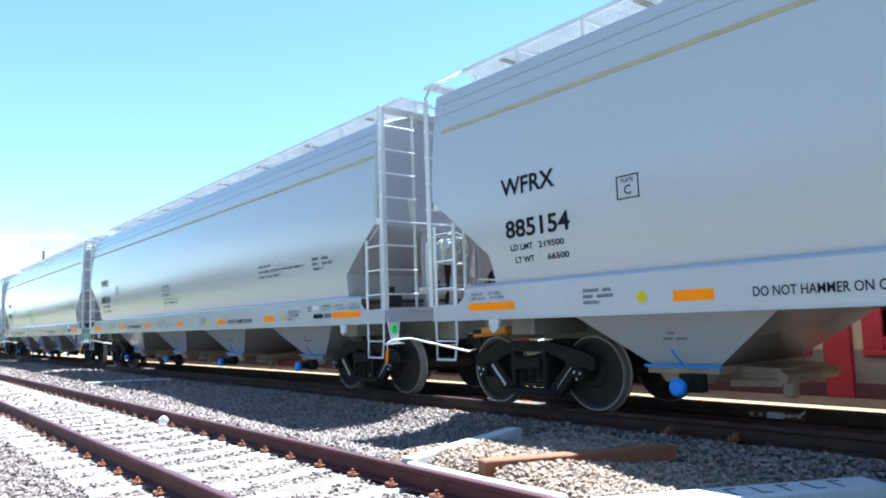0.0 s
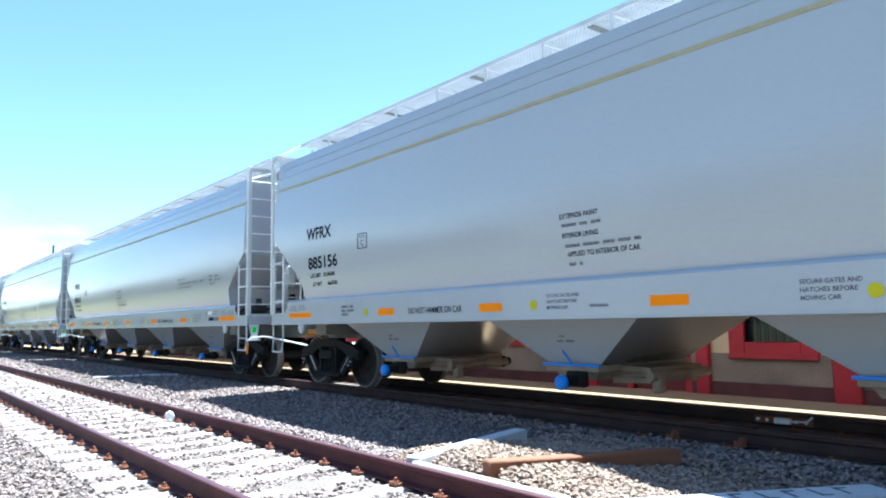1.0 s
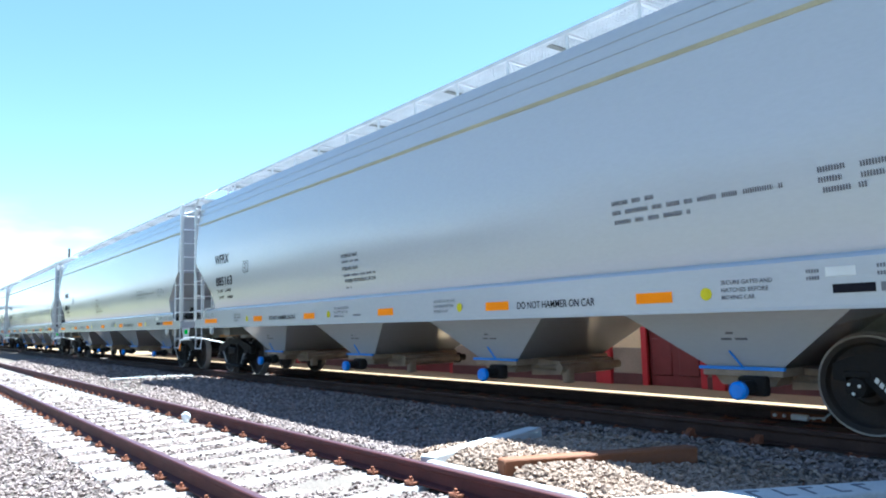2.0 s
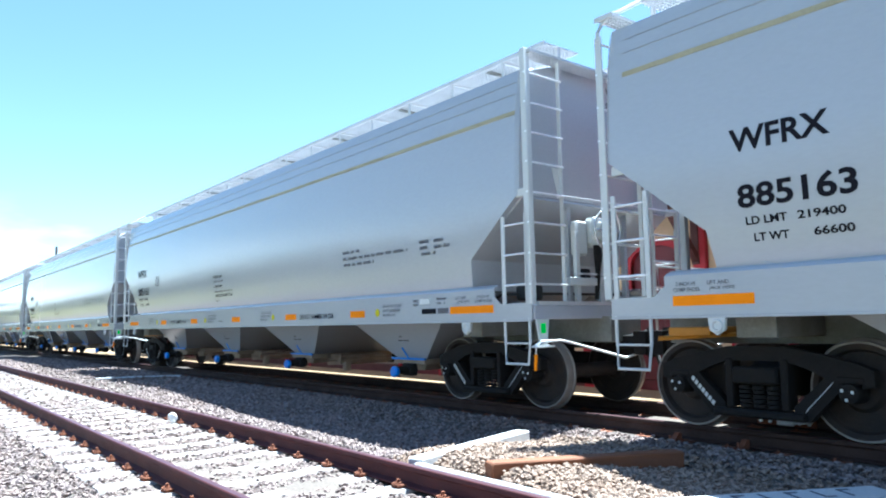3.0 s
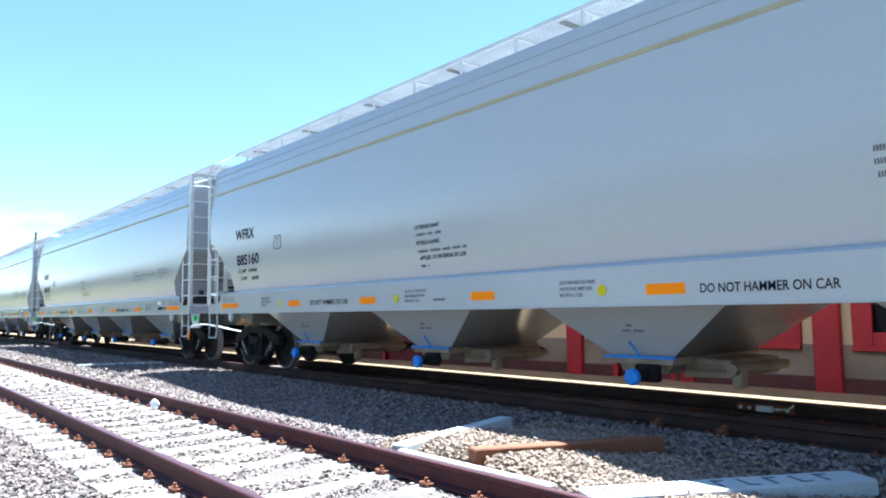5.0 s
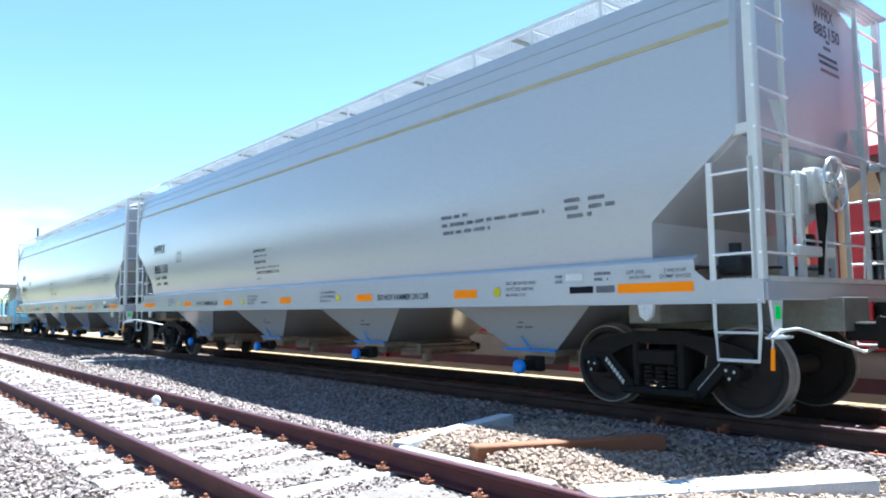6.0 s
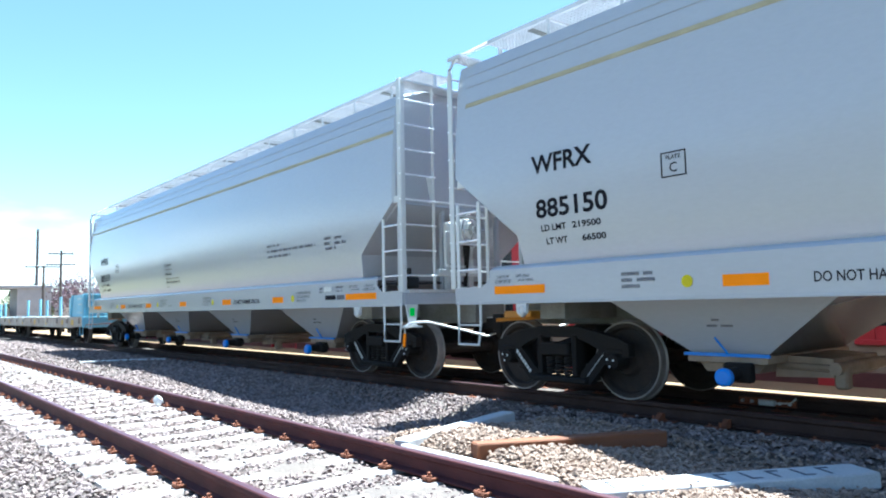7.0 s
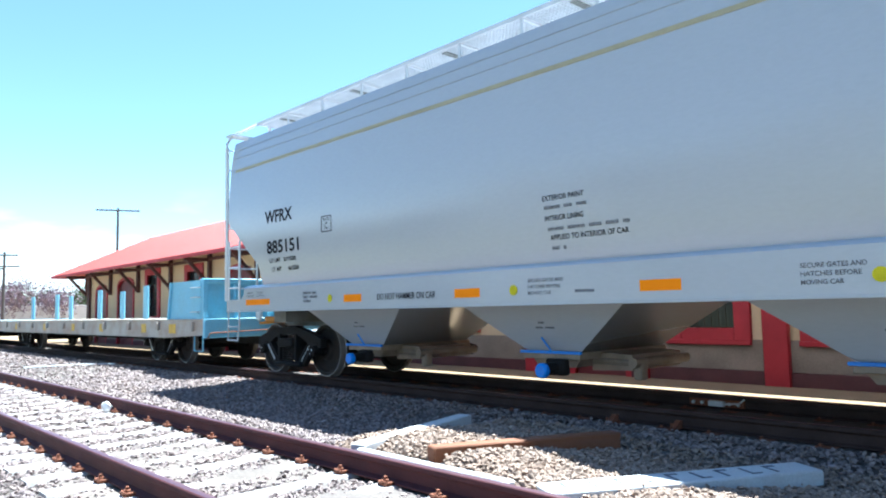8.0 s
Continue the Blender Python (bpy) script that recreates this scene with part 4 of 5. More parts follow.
def flat_car(walled):
    root = thing("flat_car", "weathered beige flat car with pale blue stakes" + (" and bulkhead" if walled else ""), "rail car", group="flat cars of the train")
    for sd in (-1, 1):
        s = Shape()
        s.prism([(BACK, 0.78), (BACK + 2.0, 0.70), (5.2, 0.70), (7.15, 0.78), (7.15, 1.10), (BACK, 1.10)], "y", sd * 1.5 - 0.03, sd * 1.5 + 0.03)
        s.box(BACK, 7.15, sd * 1.5 - 0.06, sd * 1.5 + 0.06, 1.075, 1.105, 0.005)
        side = part("side_sill", s, SILL_GREY, root, "beige steel side sill with rust")
        s = Shape()
        for k in range(11):
            x = -11.4 + 1.8 * k
            s.box(x - 0.06, x + 0.06, sd * 1.56 - 0.035, sd * 1.56 + 0.035, 0.86, 1.04, 0.01)
        tagged(part("stake_pocket", s, SILL_GREY, side), kind="stuff")
        for x in (5.35, 3.75, 0.75, -1.7, -4.7, -8.4):
            s = Shape()
            s.box(x, x + (0.36 if x > 5 else 0.28), sd * 1.533 - 0.003, sd * 1.533 + 0.003, 0.80, 1.0)
            part("painted_mark", s, AMBER, side)
        for x in (1.21, -2.87, -7.84, -11.34) if sd < 0 else (-3.53, -8.88):
            s = Shape()
            s.prism([(sd * 1.40 - 0.13, 0), (sd * 1.40 + 0.13, 0), (sd * 1.40 + 0.13, 0.05), (sd * 1.40 + 0.05, 0.10), (sd * 1.40 - 0.05, 0.10), (sd * 1.40 - 0.13, 0.05)], "z", 1.10, 2.06 if sd < 0 else 1.95)
            part("stake", s, PALE_BLUE, root, "pale blue steel stake", at=pose(x, 0, 0))
    s = Shape()
    s.box(BACK, 7.15, -0.35, 0.35, 0.55, 1.02)
    for k in range(12):
        x = -11.9 + 1.7 * k
        s.box(x - 0.05, x + 0.05, -1.47, 1.47, 0.82, 1.03)
    part("underframe", s, TRUCK, root, "dark steel underframe")
    s = Shape()
    s.box(-0.11, 0.11, -1.46, 1.46, 1.03, 1.09, 0.006)
    me = s.mesh("deck_board", DECK)
    for k in range(84):
        part("deck_board", me, None, root, at=(-12.1 + 0.23 * k, 0, random.uniform(-0.004, 0.004)))
    if walled:
        # bulkhead at the leading end: an end panel in a frame, two gusset panels
        s = Shape()
        s.box(6.86, 6.92, -1.46, 1.46, 1.10, 1.86, 0.01)
        s.box(6.84, 7.02, -1.5, 1.5, 1.83, 1.93, 0.015)
        for y in (-1.45, -0.75, 0.0, 0.75, 1.45):
            s.box(6.9, 7.0, y - 0.05, y + 0.05, 1.10, 1.85, 0.01)
        bh = part("bulkhead", s, PALE_BLUE, root, "pale blue steel bulkhead")
        for sd in (-1, 1):
            s = Shape()
            s.prism([(5.3, 1.10), (6.9, 1.10), (6.9, 1.90), (5.45, 1.90), (5.3, 1.8)], "y", sd * 1.49 - 0.02, sd * 1.49 + 0.02)
            s.prism([(5.3, 1.10), (5.36, 1.10), (5.5, 1.90), (5.44, 1.90)], "y", sd * 1.47 - 0.09, sd * 1.47 + 0.02)
            part("gusset", s, PALE_BLUE, bh)
            s = Shape()
            for z in (1.25, 1.55, 1.75):
                s.tube([(6.55, sd * 1.51, z), (6.55, sd * 1.57, z), (6.88, sd * 1.57, z), (6.88, sd * 1.51, z)], 0.012, 6)
            part("grab_iron", s, WHITE_STEEL, bh)
    for sd in (-1, 1):
        for e in (-1, 1):
            s = Shape()
            x0, x1 = (6.6, 7.0) if e > 0 else (BACK + 0.55, BACK + 0.15)
            s.tube([(x0, sd * 1.5, 0.9), (x0, sd * 1.5, 0.45), (x1, sd * 1.5, 0.45), (x1, sd * 1.5, 0.9)], 0.018, 6)
            part("sill_step", s, PALE_BLUE, root)
    for e, end, pivot in ((-1, BACK, -8.87), (1, 7.15, 3.7)):
        s = Shape()
        s.box(end - 0.045, end + 0.045, -1.56, 1.56, 0.72, 1.108, 0.01)
        part("end_sill", s, PALE_BLUE, root, "pale blue end sill")
        s = Shape()
        s.box(min(end, end + e * 0.4), max(end, end + e * 0.4), -0.09, 0.09, 0.76, 0.95, 0.02)
        s.box(min(end + e * 0.35, end + e * 0.59), max(end + e * 0.35, end + e * 0.59), -0.17, 0.17, 0.70, 1.0, 0.04)
        part("coupler", s, TRUCK, root, "dark cast coupler")
        s = Shape()
        s.tube([(end + e * 0.05, -1.5, 0.7), (end + e * 0.07, -1.45, 0.82), (end + e * 0.15, -0.8, 0.84), (end + e * 0.3, -0.1, 0.86)], 0.014, 6)
        part("uncoupling_lever", s, RUST, root)
        truck(root, pivot, 0)
    for ob in root.children:
        if not ob.name.startswith("truck"):
            ob.location.z -= 0.08
    return root


flats = [flat_car(False)]
flats.append(copy_thing(flats[0], pose(0, TRAIN_Y, TRAIN_Z)))
flats.insert(0, flat_car(True))


# ---- station building ----
CREAM = mat("ochre_plaster", (0.56, 0.42, 0.25), 0.85, 0.0, 0.2, 1.2, 30, 0.15, 25, tint=(0.55, 0.36, 0.26))
PLINTH = mat("dark_maroon_plinth", (0.085, 0.022, 0.024), 0.7, 0.0, 0.2, 2, 40)
DADO = mat("dull_brown_dado", (0.24, 0.18, 0.14), 0.85, 0.0, 0.25, 1.5, 30, 0.15, 25)
MAROON = mat("dark_red_paint", (0.36, 0.012, 0.022), 0.6, 0.0, 0.15, 3, 40, 0.05, 30)
BRACKET = mat("brown_red_timber", (0.09, 0.03, 0.025), 0.7, 0.0, 0.25, 4, 40, 0.1, 40)
DOOR_RED = mat("deep_red_door", (0.13, 0.015, 0.02), 0.55, 0.0, 0.2, 4, 40)
ROOF = mat("salmon_red_roof", (0.36, 0.062, 0.05), 0.75, 0.0, 0.12, 1.0, 30, 0.1, 12, tint=(0.33, 0.075, 0.06))
SOFFIT = mat("brown_plank_soffit", (0.14, 0.08, 0.05), 0.8, 0.0, 0.25, 3, 40)
WINDOW = mat("dark_window_glass", (0.02, 0.025, 0.03), 0.08, 0.0, 0.1, 2, 20)
WALL_Y, EAVE_Y, RIDGE_Y, EAVE_Z, RIDGE_Z = 11.6, 10.5, 14.26, 3.22, 5.23
X0, X1, OUT = -39.2, 6.0, 2.3
WGZ = -0.16


def arch_shape(w, h, rise, n=10):
    """An opening's outline from its foot: straight jambs under a flat arch."""
    pts = [(-w / 2, 0), (w / 2, 0)]
    for k in range(n + 1):
        a = math.pi * k / n
        pts.append((w / 2 * math.cos(a), h - rise + rise * math.sin(a)))
    return pts


def arched_door(root, x, w, h):
    d = Shape()
    d.prism([(x + a, WGZ + b) for a, b in arch_shape(w, h, 0.35)], "y", WALL_Y + 0.06, WALL_Y + 0.12)
    door = part("door", d, DOOR_RED, root, "deep red arched timber door")
    fr = Shape()
    o, i = arch_shape(w + 0.24, h + 0.12, 0.4), arch_shape(w, h, 0.35)
    n = len(o)
    vs = [(x + a, WALL_Y - 0.05, WGZ + b) for a, b in o] + [(x + a, WALL_Y - 0.05, WGZ + b) for a, b in i]
    vs += [(x + a, WALL_Y + 0.1, WGZ + b) for a, b in o] + [(x + a, WALL_Y + 0.1, WGZ + b) for a, b in i]
    fs = []
    for k in range(1, n):
        q = (k + 1) % n
        fs += [(k, q, n + q, n + k), (2 * n + k, 2 * n + q, 3 * n + q, 3 * n + k), (n + k, n + q, 3 * n + q, 3 * n + k), (k, q, 2 * n + q, 2 * n + k)]
    fr.add(vs, fs)
    part("door_frame", fr, MAROON, door, "dark red painted surround")
    pn = Shape()
    for sx in (-1, 1):
        for z0, z1 in ((0.2, 0.9), (1.05, h - 0.6)):
            pn.box(x + sx * w / 4 - w / 5.5, x + sx * w / 4 + w / 5.5, WALL_Y + 0.035, WALL_Y + 0.07, WGZ + z0, WGZ + z1, 0.012)
    part("door_panel", pn, DOOR_RED, door)


def barred_window(root, x, w, z0, z1):
    s = Shape()
    s.box(x - w / 2, x + w / 2, WALL_Y + 0.10, WALL_Y + 0.13, z0, z1)
    win = part("window", s, WINDOW, root, "dark glazed window behind iron bars")
    s = Shape()
    m = 0.28
    s.box(x - w / 2 - m, x - w / 2, WALL_Y - 0.06, WALL_Y + 0.11, z0 - m, z1 + m, 0.01)
    s.box(x + w / 2, x + w / 2 + m, WALL_Y - 0.06, WALL_Y + 0.11, z0 - m, z1 + m, 0.01)
    s.box(x - w / 2, x + w / 2, WALL_Y - 0.06, WALL_Y + 0.11, z1, z1 + m, 0.01)
    s.box(x - w / 2 - m, x + w / 2 + m, WALL_Y - 0.10, WALL_Y - 0.061, z0 - m, z0 - m + 0.08, 0.01)
    s.box(x - w / 2, x + w / 2, WALL_Y - 0.06, WALL_Y + 0.11, z0 - m, z0, 0.01)
    part("window_frame", s, MAROON, win, "dark red painted surround")
    s = Shape()
    for k in range(1, int(w / 0.13)):
        s.tube([(x - w / 2 + 0.13 * k, WALL_Y + 0.02, z0), (x - w / 2 + 0.13 * k, WALL_Y + 0.02, z1)], 0.009, 6)
    for z in (z0 + 0.4, z1 - 0.4):
        s.box(x - w / 2, x + w / 2, WALL_Y + 0.01, WALL_Y + 0.03, z - 0.012, z + 0.012)
    part("window_bars", s, TRUCK, win)


def station():
    root = thing("station_building", "long ochre station building with dark red trim and salmon hipped roof", "station building")
    doors = [(-36.9, 1.5, 2.75), (-33.6, 1.9, 2.95), (-22.7, 1.7, 2.9), (-15.6, 1.7, 2.9), (-8.0, 1.15, 2.75), (1.5, 1.6, 2.8)]
    wins = [(-30.4, 1.1, 1.1, 2.85), (-26.3, 1.1, 0.9, 2.8), (-19.1, 1.1, 0.9, 2.8), (-12.0, 1.1, 0.9, 2.8), (-5.80, 0.94, 0.75, 2.38), (-3.55, 0.94, 0.75, 2.38), (4.2, 1.1, 0.75, 2.62)]
    # the long wall stands in pieces between its openings
    cuts = sorted([(x - w / 2, x + w / 2, WGZ, WGZ + h) for x, w, h in doors] + [(x - w / 2, x + w / 2, a, b) for x, w, a, b in wins])
    s = Shape()
    p = X0
    for a, b, z0, z1 in cuts:
        s.box(p, a, WALL_Y, WALL_Y + 0.3, WGZ - 0.1, 3.6)
        s.box(a, b, WALL_Y, WALL_Y + 0.3, z1, 3.6)
        if z0 > WGZ + 0.01:
            s.box(a, b, WALL_Y, WALL_Y + 0.3, WGZ - 0.1, z0)
        p = b
    s.box(p, X1, WALL_Y, WALL_Y + 0.3, WGZ - 0.1, 3.6)
    back = 2 * RIDGE_Y - WALL_Y
    s.box(X0, X1, back - 0.3, back, WGZ - 0.1, 3.6)
    s.box(X0, X0 + 0.3, WALL_Y + 0.3, back - 0.3, WGZ - 0.1, 3.6)
    s.box(X1 - 0.3, X1, WALL_Y + 0.3, back - 0.3, WGZ - 0.1, 3.6)
    part("wall", s, CREAM, root, "ochre plastered wall")
    p = X0 - 0.03
    for x, w, h in sorted(doors) + [(X1 + 0.12, 0.0, 0)]:
        q = x - w / 2 - 0.12
        s = Shape()
        s.box(p, q, WALL_Y - 0.06, WALL_Y - 0.002, WGZ - 0.1, 0.06, 0.01)
        part("plinth", s, PLINTH, root, "dark red painted plinth")
        s = Shape()
        s.box(p, q, WALL_Y - 0.03, WALL_Y - 0.002, 0.06, 0.56, 0.006)
        part("dado", s, DADO, root, "dull brown-grey painted dado")
        p = x + w / 2 + 0.12
    for x, w in ((-7.04, 0.26), (-4.65, 0.4), (-9.6, 0.4), (-1.9, 0.4), (-38.7, 0.35)):
        s = Shape()
        s.box(x - w / 2, x + w / 2, WALL_Y - 0.12, WALL_Y - 0.003, WGZ - 0.1, 3.3, 0.015)
        part("pilaster", s, MAROON if x > -38 else BRACKET, root, "dark red pilaster")
    for x, w, h in doors:
        arched_door(root, x, w, h)
    for x, w, a, b in wins:
        barred_window(root, x, w, a, b)
    # hipped roof: one shell with thickness, and standing ribs
    L, Rr, B = X0 - OUT, X1 + OUT, 2 * RIDGE_Y - EAVE_Y
    run = RIDGE_Y - EAVE_Y
    s = Shape()
    top = [(L, EAVE_Y, EAVE_Z + 0.07), (Rr, EAVE_Y, EAVE_Z + 0.07), (Rr, B, EAVE_Z + 0.07), (L, B, EAVE_Z + 0.07), (L + run, RIDGE_Y, RIDGE_Z), (Rr - run, RIDGE_Y, RIDGE_Z)]
    low = [(x, y, z - 0.07) for x, y, z in top]
    s.add(top + low, [(0, 1, 5, 4), (1, 2, 5), (2, 3, 4, 5), (3, 0, 4), (6, 7, 11, 10), (7, 8, 11), (8, 9, 10, 11), (9, 6, 10), (0, 1, 7, 6), (1, 2, 8, 7), (2, 3, 9, 8), (3, 0, 6, 9)])
    roof = part("roof", s, ROOF, root, "salmon red sheet roof")
    s = Shape()
    for k in range(int((Rr - L) / 0.45)):
        x = L + 0.3 + 0.45 * k
        d = min(1.0, (x - L) / run, (Rr - x) / run)
        y1, z1 = EAVE_Y + run * d, EAVE_Z + 0.07 + (RIDGE_Z - EAVE_Z - 0.07) * d
        s.add([(x - 0.02, EAVE_Y - 0.01, EAVE_Z + 0.07), (x + 0.02, EAVE_Y - 0.01, EAVE_Z + 0.07), (x, EAVE_Y - 0.01, EAVE_Z + 0.10), (x - 0.02, y1, z1), (x + 0.02, y1, z1), (x, y1, z1 + 0.03)],
              [(0, 2, 5, 3), (2, 1, 4, 5), (0, 1, 2)])
    tagged(part("roof_rib", s, ROOF, roof), kind="stuff")
    s = Shape()
    s.box(L, Rr, EAVE_Y - 0.025, EAVE_Y + 0.02, EAVE_Z - 0.06, EAVE_Z + 0.075, 0.005)
    s.box(L - 0.025, L + 0.02, EAVE_Y, B, EAVE_Z - 0.06, EAVE_Z + 0.075, 0.005)
    part("fascia", s, MAROON, root, "dark red eaves board")
    # eaves brackets
    s = Shape()
    w = 0.075
    s.box(-w, w, WALL_Y - 0.14, WALL_Y - 0.001, 2.15, EAVE_Z + 0.35, 0.01)
    s.box(-w, w, EAVE_Y + 0.05, WALL_Y - 0.1, EAVE_Z - 0.14, EAVE_Z - 0.02, 0.01)
    s.prism([(WALL_Y - 0.14, 2.2), (WALL_Y - 0.14, 2.36), (EAVE_Y + 0.30, EAVE_Z - 0.14), (EAVE_Y + 0.14, EAVE_Z - 0.14)], "x", -w * 0.8, w * 0.8)
    me = s.mesh("eaves_bracket", BRACKET)
    for k in range(13):
        part("eaves_bracket", me, None, root, "dark brown timber eaves bracket", at=(X0 + 0.15 + 3.55 * k, 0, 0))
    s = Shape()
    s.box(X0 - OUT + 0.1, X1, WALL_Y - 0.16, WALL_Y - 0.14, EAVE_Z - 0.12, EAVE_Z, 0.004)
    part("wall_beam", s, BRACKET, root)
    # name board: the end of the name can be read, the rest becomes bars
    s = Shape()
    s.box(-6.6, -4.82, WALL_Y - 0.17, WALL_Y - 0.13, 2.78, 3.03, 0.006)
    board = part("name_board", s, WHITE_STEEL, root, "white name board with dark lettering")
    part("board_lettering", lettering("MANCA", -5.90, 2.83, 0.56, 0.15, lambda z: WALL_Y - 0.173, 0.02), None, board).data.materials.append(INK)
    s = Shape()
    for k in range(4):
        s.box(-6.46 + 0.13 * k, -6.37 + 0.13 * k, WALL_Y - 0.173, WALL_Y - 0.168, 2.83, 2.98)
    s.box(-5.28, -5.265, WALL_Y - 0.173, WALL_Y - 0.168, 2.79, 3.02)
    for z in (2.84, 2.89, 2.94):
        s.box(-5.2, -4.9, WALL_Y - 0.173, WALL_Y - 0.168, z, z + 0.025)
    tagged(part("board_writing", s, INK, board), kind="stuff")
    return root


station()


# ---- beside the tracks ----
def white_board(x0, y0, x1, y1, w, z, marks=False):
    """A white-painted concrete edging strip of the crossing."""
    d = Vector((x1 - x0, y1 - y0, 0))
    n = Vector((-d.y, d.x, 0)).normalized() * w / 2
    L = d.length
    s = Shape()
    s.box(0, L, -w / 2, w / 2, -0.12, 0.0, 0.012)
    m = mat("flaking_white_paint", (0.5, 0.5, 0.5), 0.8, 0.0, 0.2, 6, 50, 0.4, 60, tint=(0.45, 0.42, 0.4))
    root = thing("edging_strip", "white-painted concrete edging strip set in the gravel", "edging strip", group="white edging strips", at=pose(x0, y0, z, 0, 0, math.degrees(math.atan2(d.y, d.x))))
    part("strip", s, m, root)
    if marks:
        s = Shape()
        for k in range(9):
            x = 0.15 + k * (L - 0.3) / 9
            s.box(x, x + 0.025, -w * 0.3, w * 0.3, 0.0, 0.003)
            if k % 2:
                s.box(x, x + 0.09, -w * 0.3, -w * 0.22, 0.0, 0.003)
            else:
                s.box(x, x + 0.1, w * 0.2, w * 0.3, 0.0, 0.003)
        tagged(part("faded_writing", s, INK_GREY, root), kind="stuff")
    return root


white_board(-5.04, 3.692, -3.3, 3.692, 0.075, -0.006)
white_board(-5.12, 3.735, -5.62, 5.55, 0.17, 0.012)
white_board(-3.22, 3.92, -2.15, 5.8, 0.31, -0.085, True)


def crossing_timber(x0, y0, x1, y1, z, name_label, mtl):
    d = Vector((x1 - x0, y1 - y0, 0))
    s = Shape()
    s.box(0, d.length, -0.075, 0.075, -0.15, 0.0, 0.014)
    ob = new("timber", s.mesh("timber", mtl))
    ob.matrix_basis = pose(x0, y0, z, 0, 1.5, math.degrees(math.atan2(d.y, d.x)))
    return tagged(ob, name_label, "timber")


ORANGE_WOOD = mat("rust_stained_timber", (0.18, 0.06, 0.018), 0.8, 0.0, 0.3, 3, 40, 0.4, 30, tint=(0.16, 0.07, 0.04), stretch=(0.5, 4, 4))
crossing_timber(-4.41, 3.95, -3.82, 5.74, 0.05, "rust-stained squared timber lying across the gravel", ORANGE_WOOD)
s = Shape()
s.tube([(-19.6, 4.4, -0.04), (-19.3, 5.3, -0.03), (-19.0, 6.3, -0.05)], 0.02, 8)
tagged(new("pole_on_ground", s.mesh("pole_on_ground", WHITE_STEEL)), "thin white pole lying on the gravel", "pole")


def pebble(seed, r, n=1):
    """A broken stone: a rough ball with flattened sides."""
    bm = bmesh.new()
    bmesh.ops.create_icosphere(bm, subdivisions=n, radius=r)
    rnd = random.Random(seed)
    sc = Vector((rnd.uniform(0.8, 1.3), rnd.uniform(0.7, 1.0), rnd.uniform(0.55, 0.85)))
    for v in bm.verts:
        v.co = Vector((v.co.x * sc.x, v.co.y * sc.y, v.co.z * sc.z)) * rnd.uniform(0.78, 1.15)
    bm.verts.ensure_lookup_table()
    vs, fs = np.array([v.co[:] for v in bm.verts]), np.array([[v.index for v in f.verts] for f in bm.faces])
    bm.free()
    return vs, fs


vs, fs = pebble(3, 0.082, 2)
s = Shape()
s.add(vs * np.array((0.9, 0.8, 1.5)), fs.tolist())
white_rock = new("rock", s.mesh("rock", mat("whitewashed_rock", (0.78, 0.78, 0.76), 0.85, 0.0, 0.1, 9, 60, 0.3, 60), angle=25))
white_rock.matrix_basis = pose(-10.55, 3.40, -0.10, 0, 0, 30)
tagged(white_rock, "whitewashed rock beside the rail on the ties", "rock")


def shard(seed):
    """A broken stone with sharp edges: the hull of a few points."""
    rnd = random.Random(seed)
    sc = (rnd.uniform(1.0, 1.35), rnd.uniform(0.75, 1.0), rnd.uniform(0.5, 0.8))
    bm = bmesh.new()
    for k in range(10):
        d = Vector((rnd.gauss(0, 1), rnd.gauss(0, 1), rnd.gauss(0, 1))).normalized() * rnd.uniform(0.9, 1.15)
        bm.verts.new((d.x * sc[0], d.y * sc[1], d.z * sc[2]))
    bmesh.ops.convex_hull(bm, input=bm.verts[:])
    bmesh.ops.delete(bm, geom=[v for v in bm.verts if not v.link_faces], context="VERTS")
    bmesh.ops.triangulate(bm, faces=bm.faces[:])
    bmesh.ops.recalc_face_normals(bm, faces=bm.faces[:])
    bm.verts.index_update()
    vs, fs = np.array([v.co[:] for v in bm.verts]), np.array([[v.index for v in f.verts] for f in bm.faces])
    bm.free()
    return vs, fs


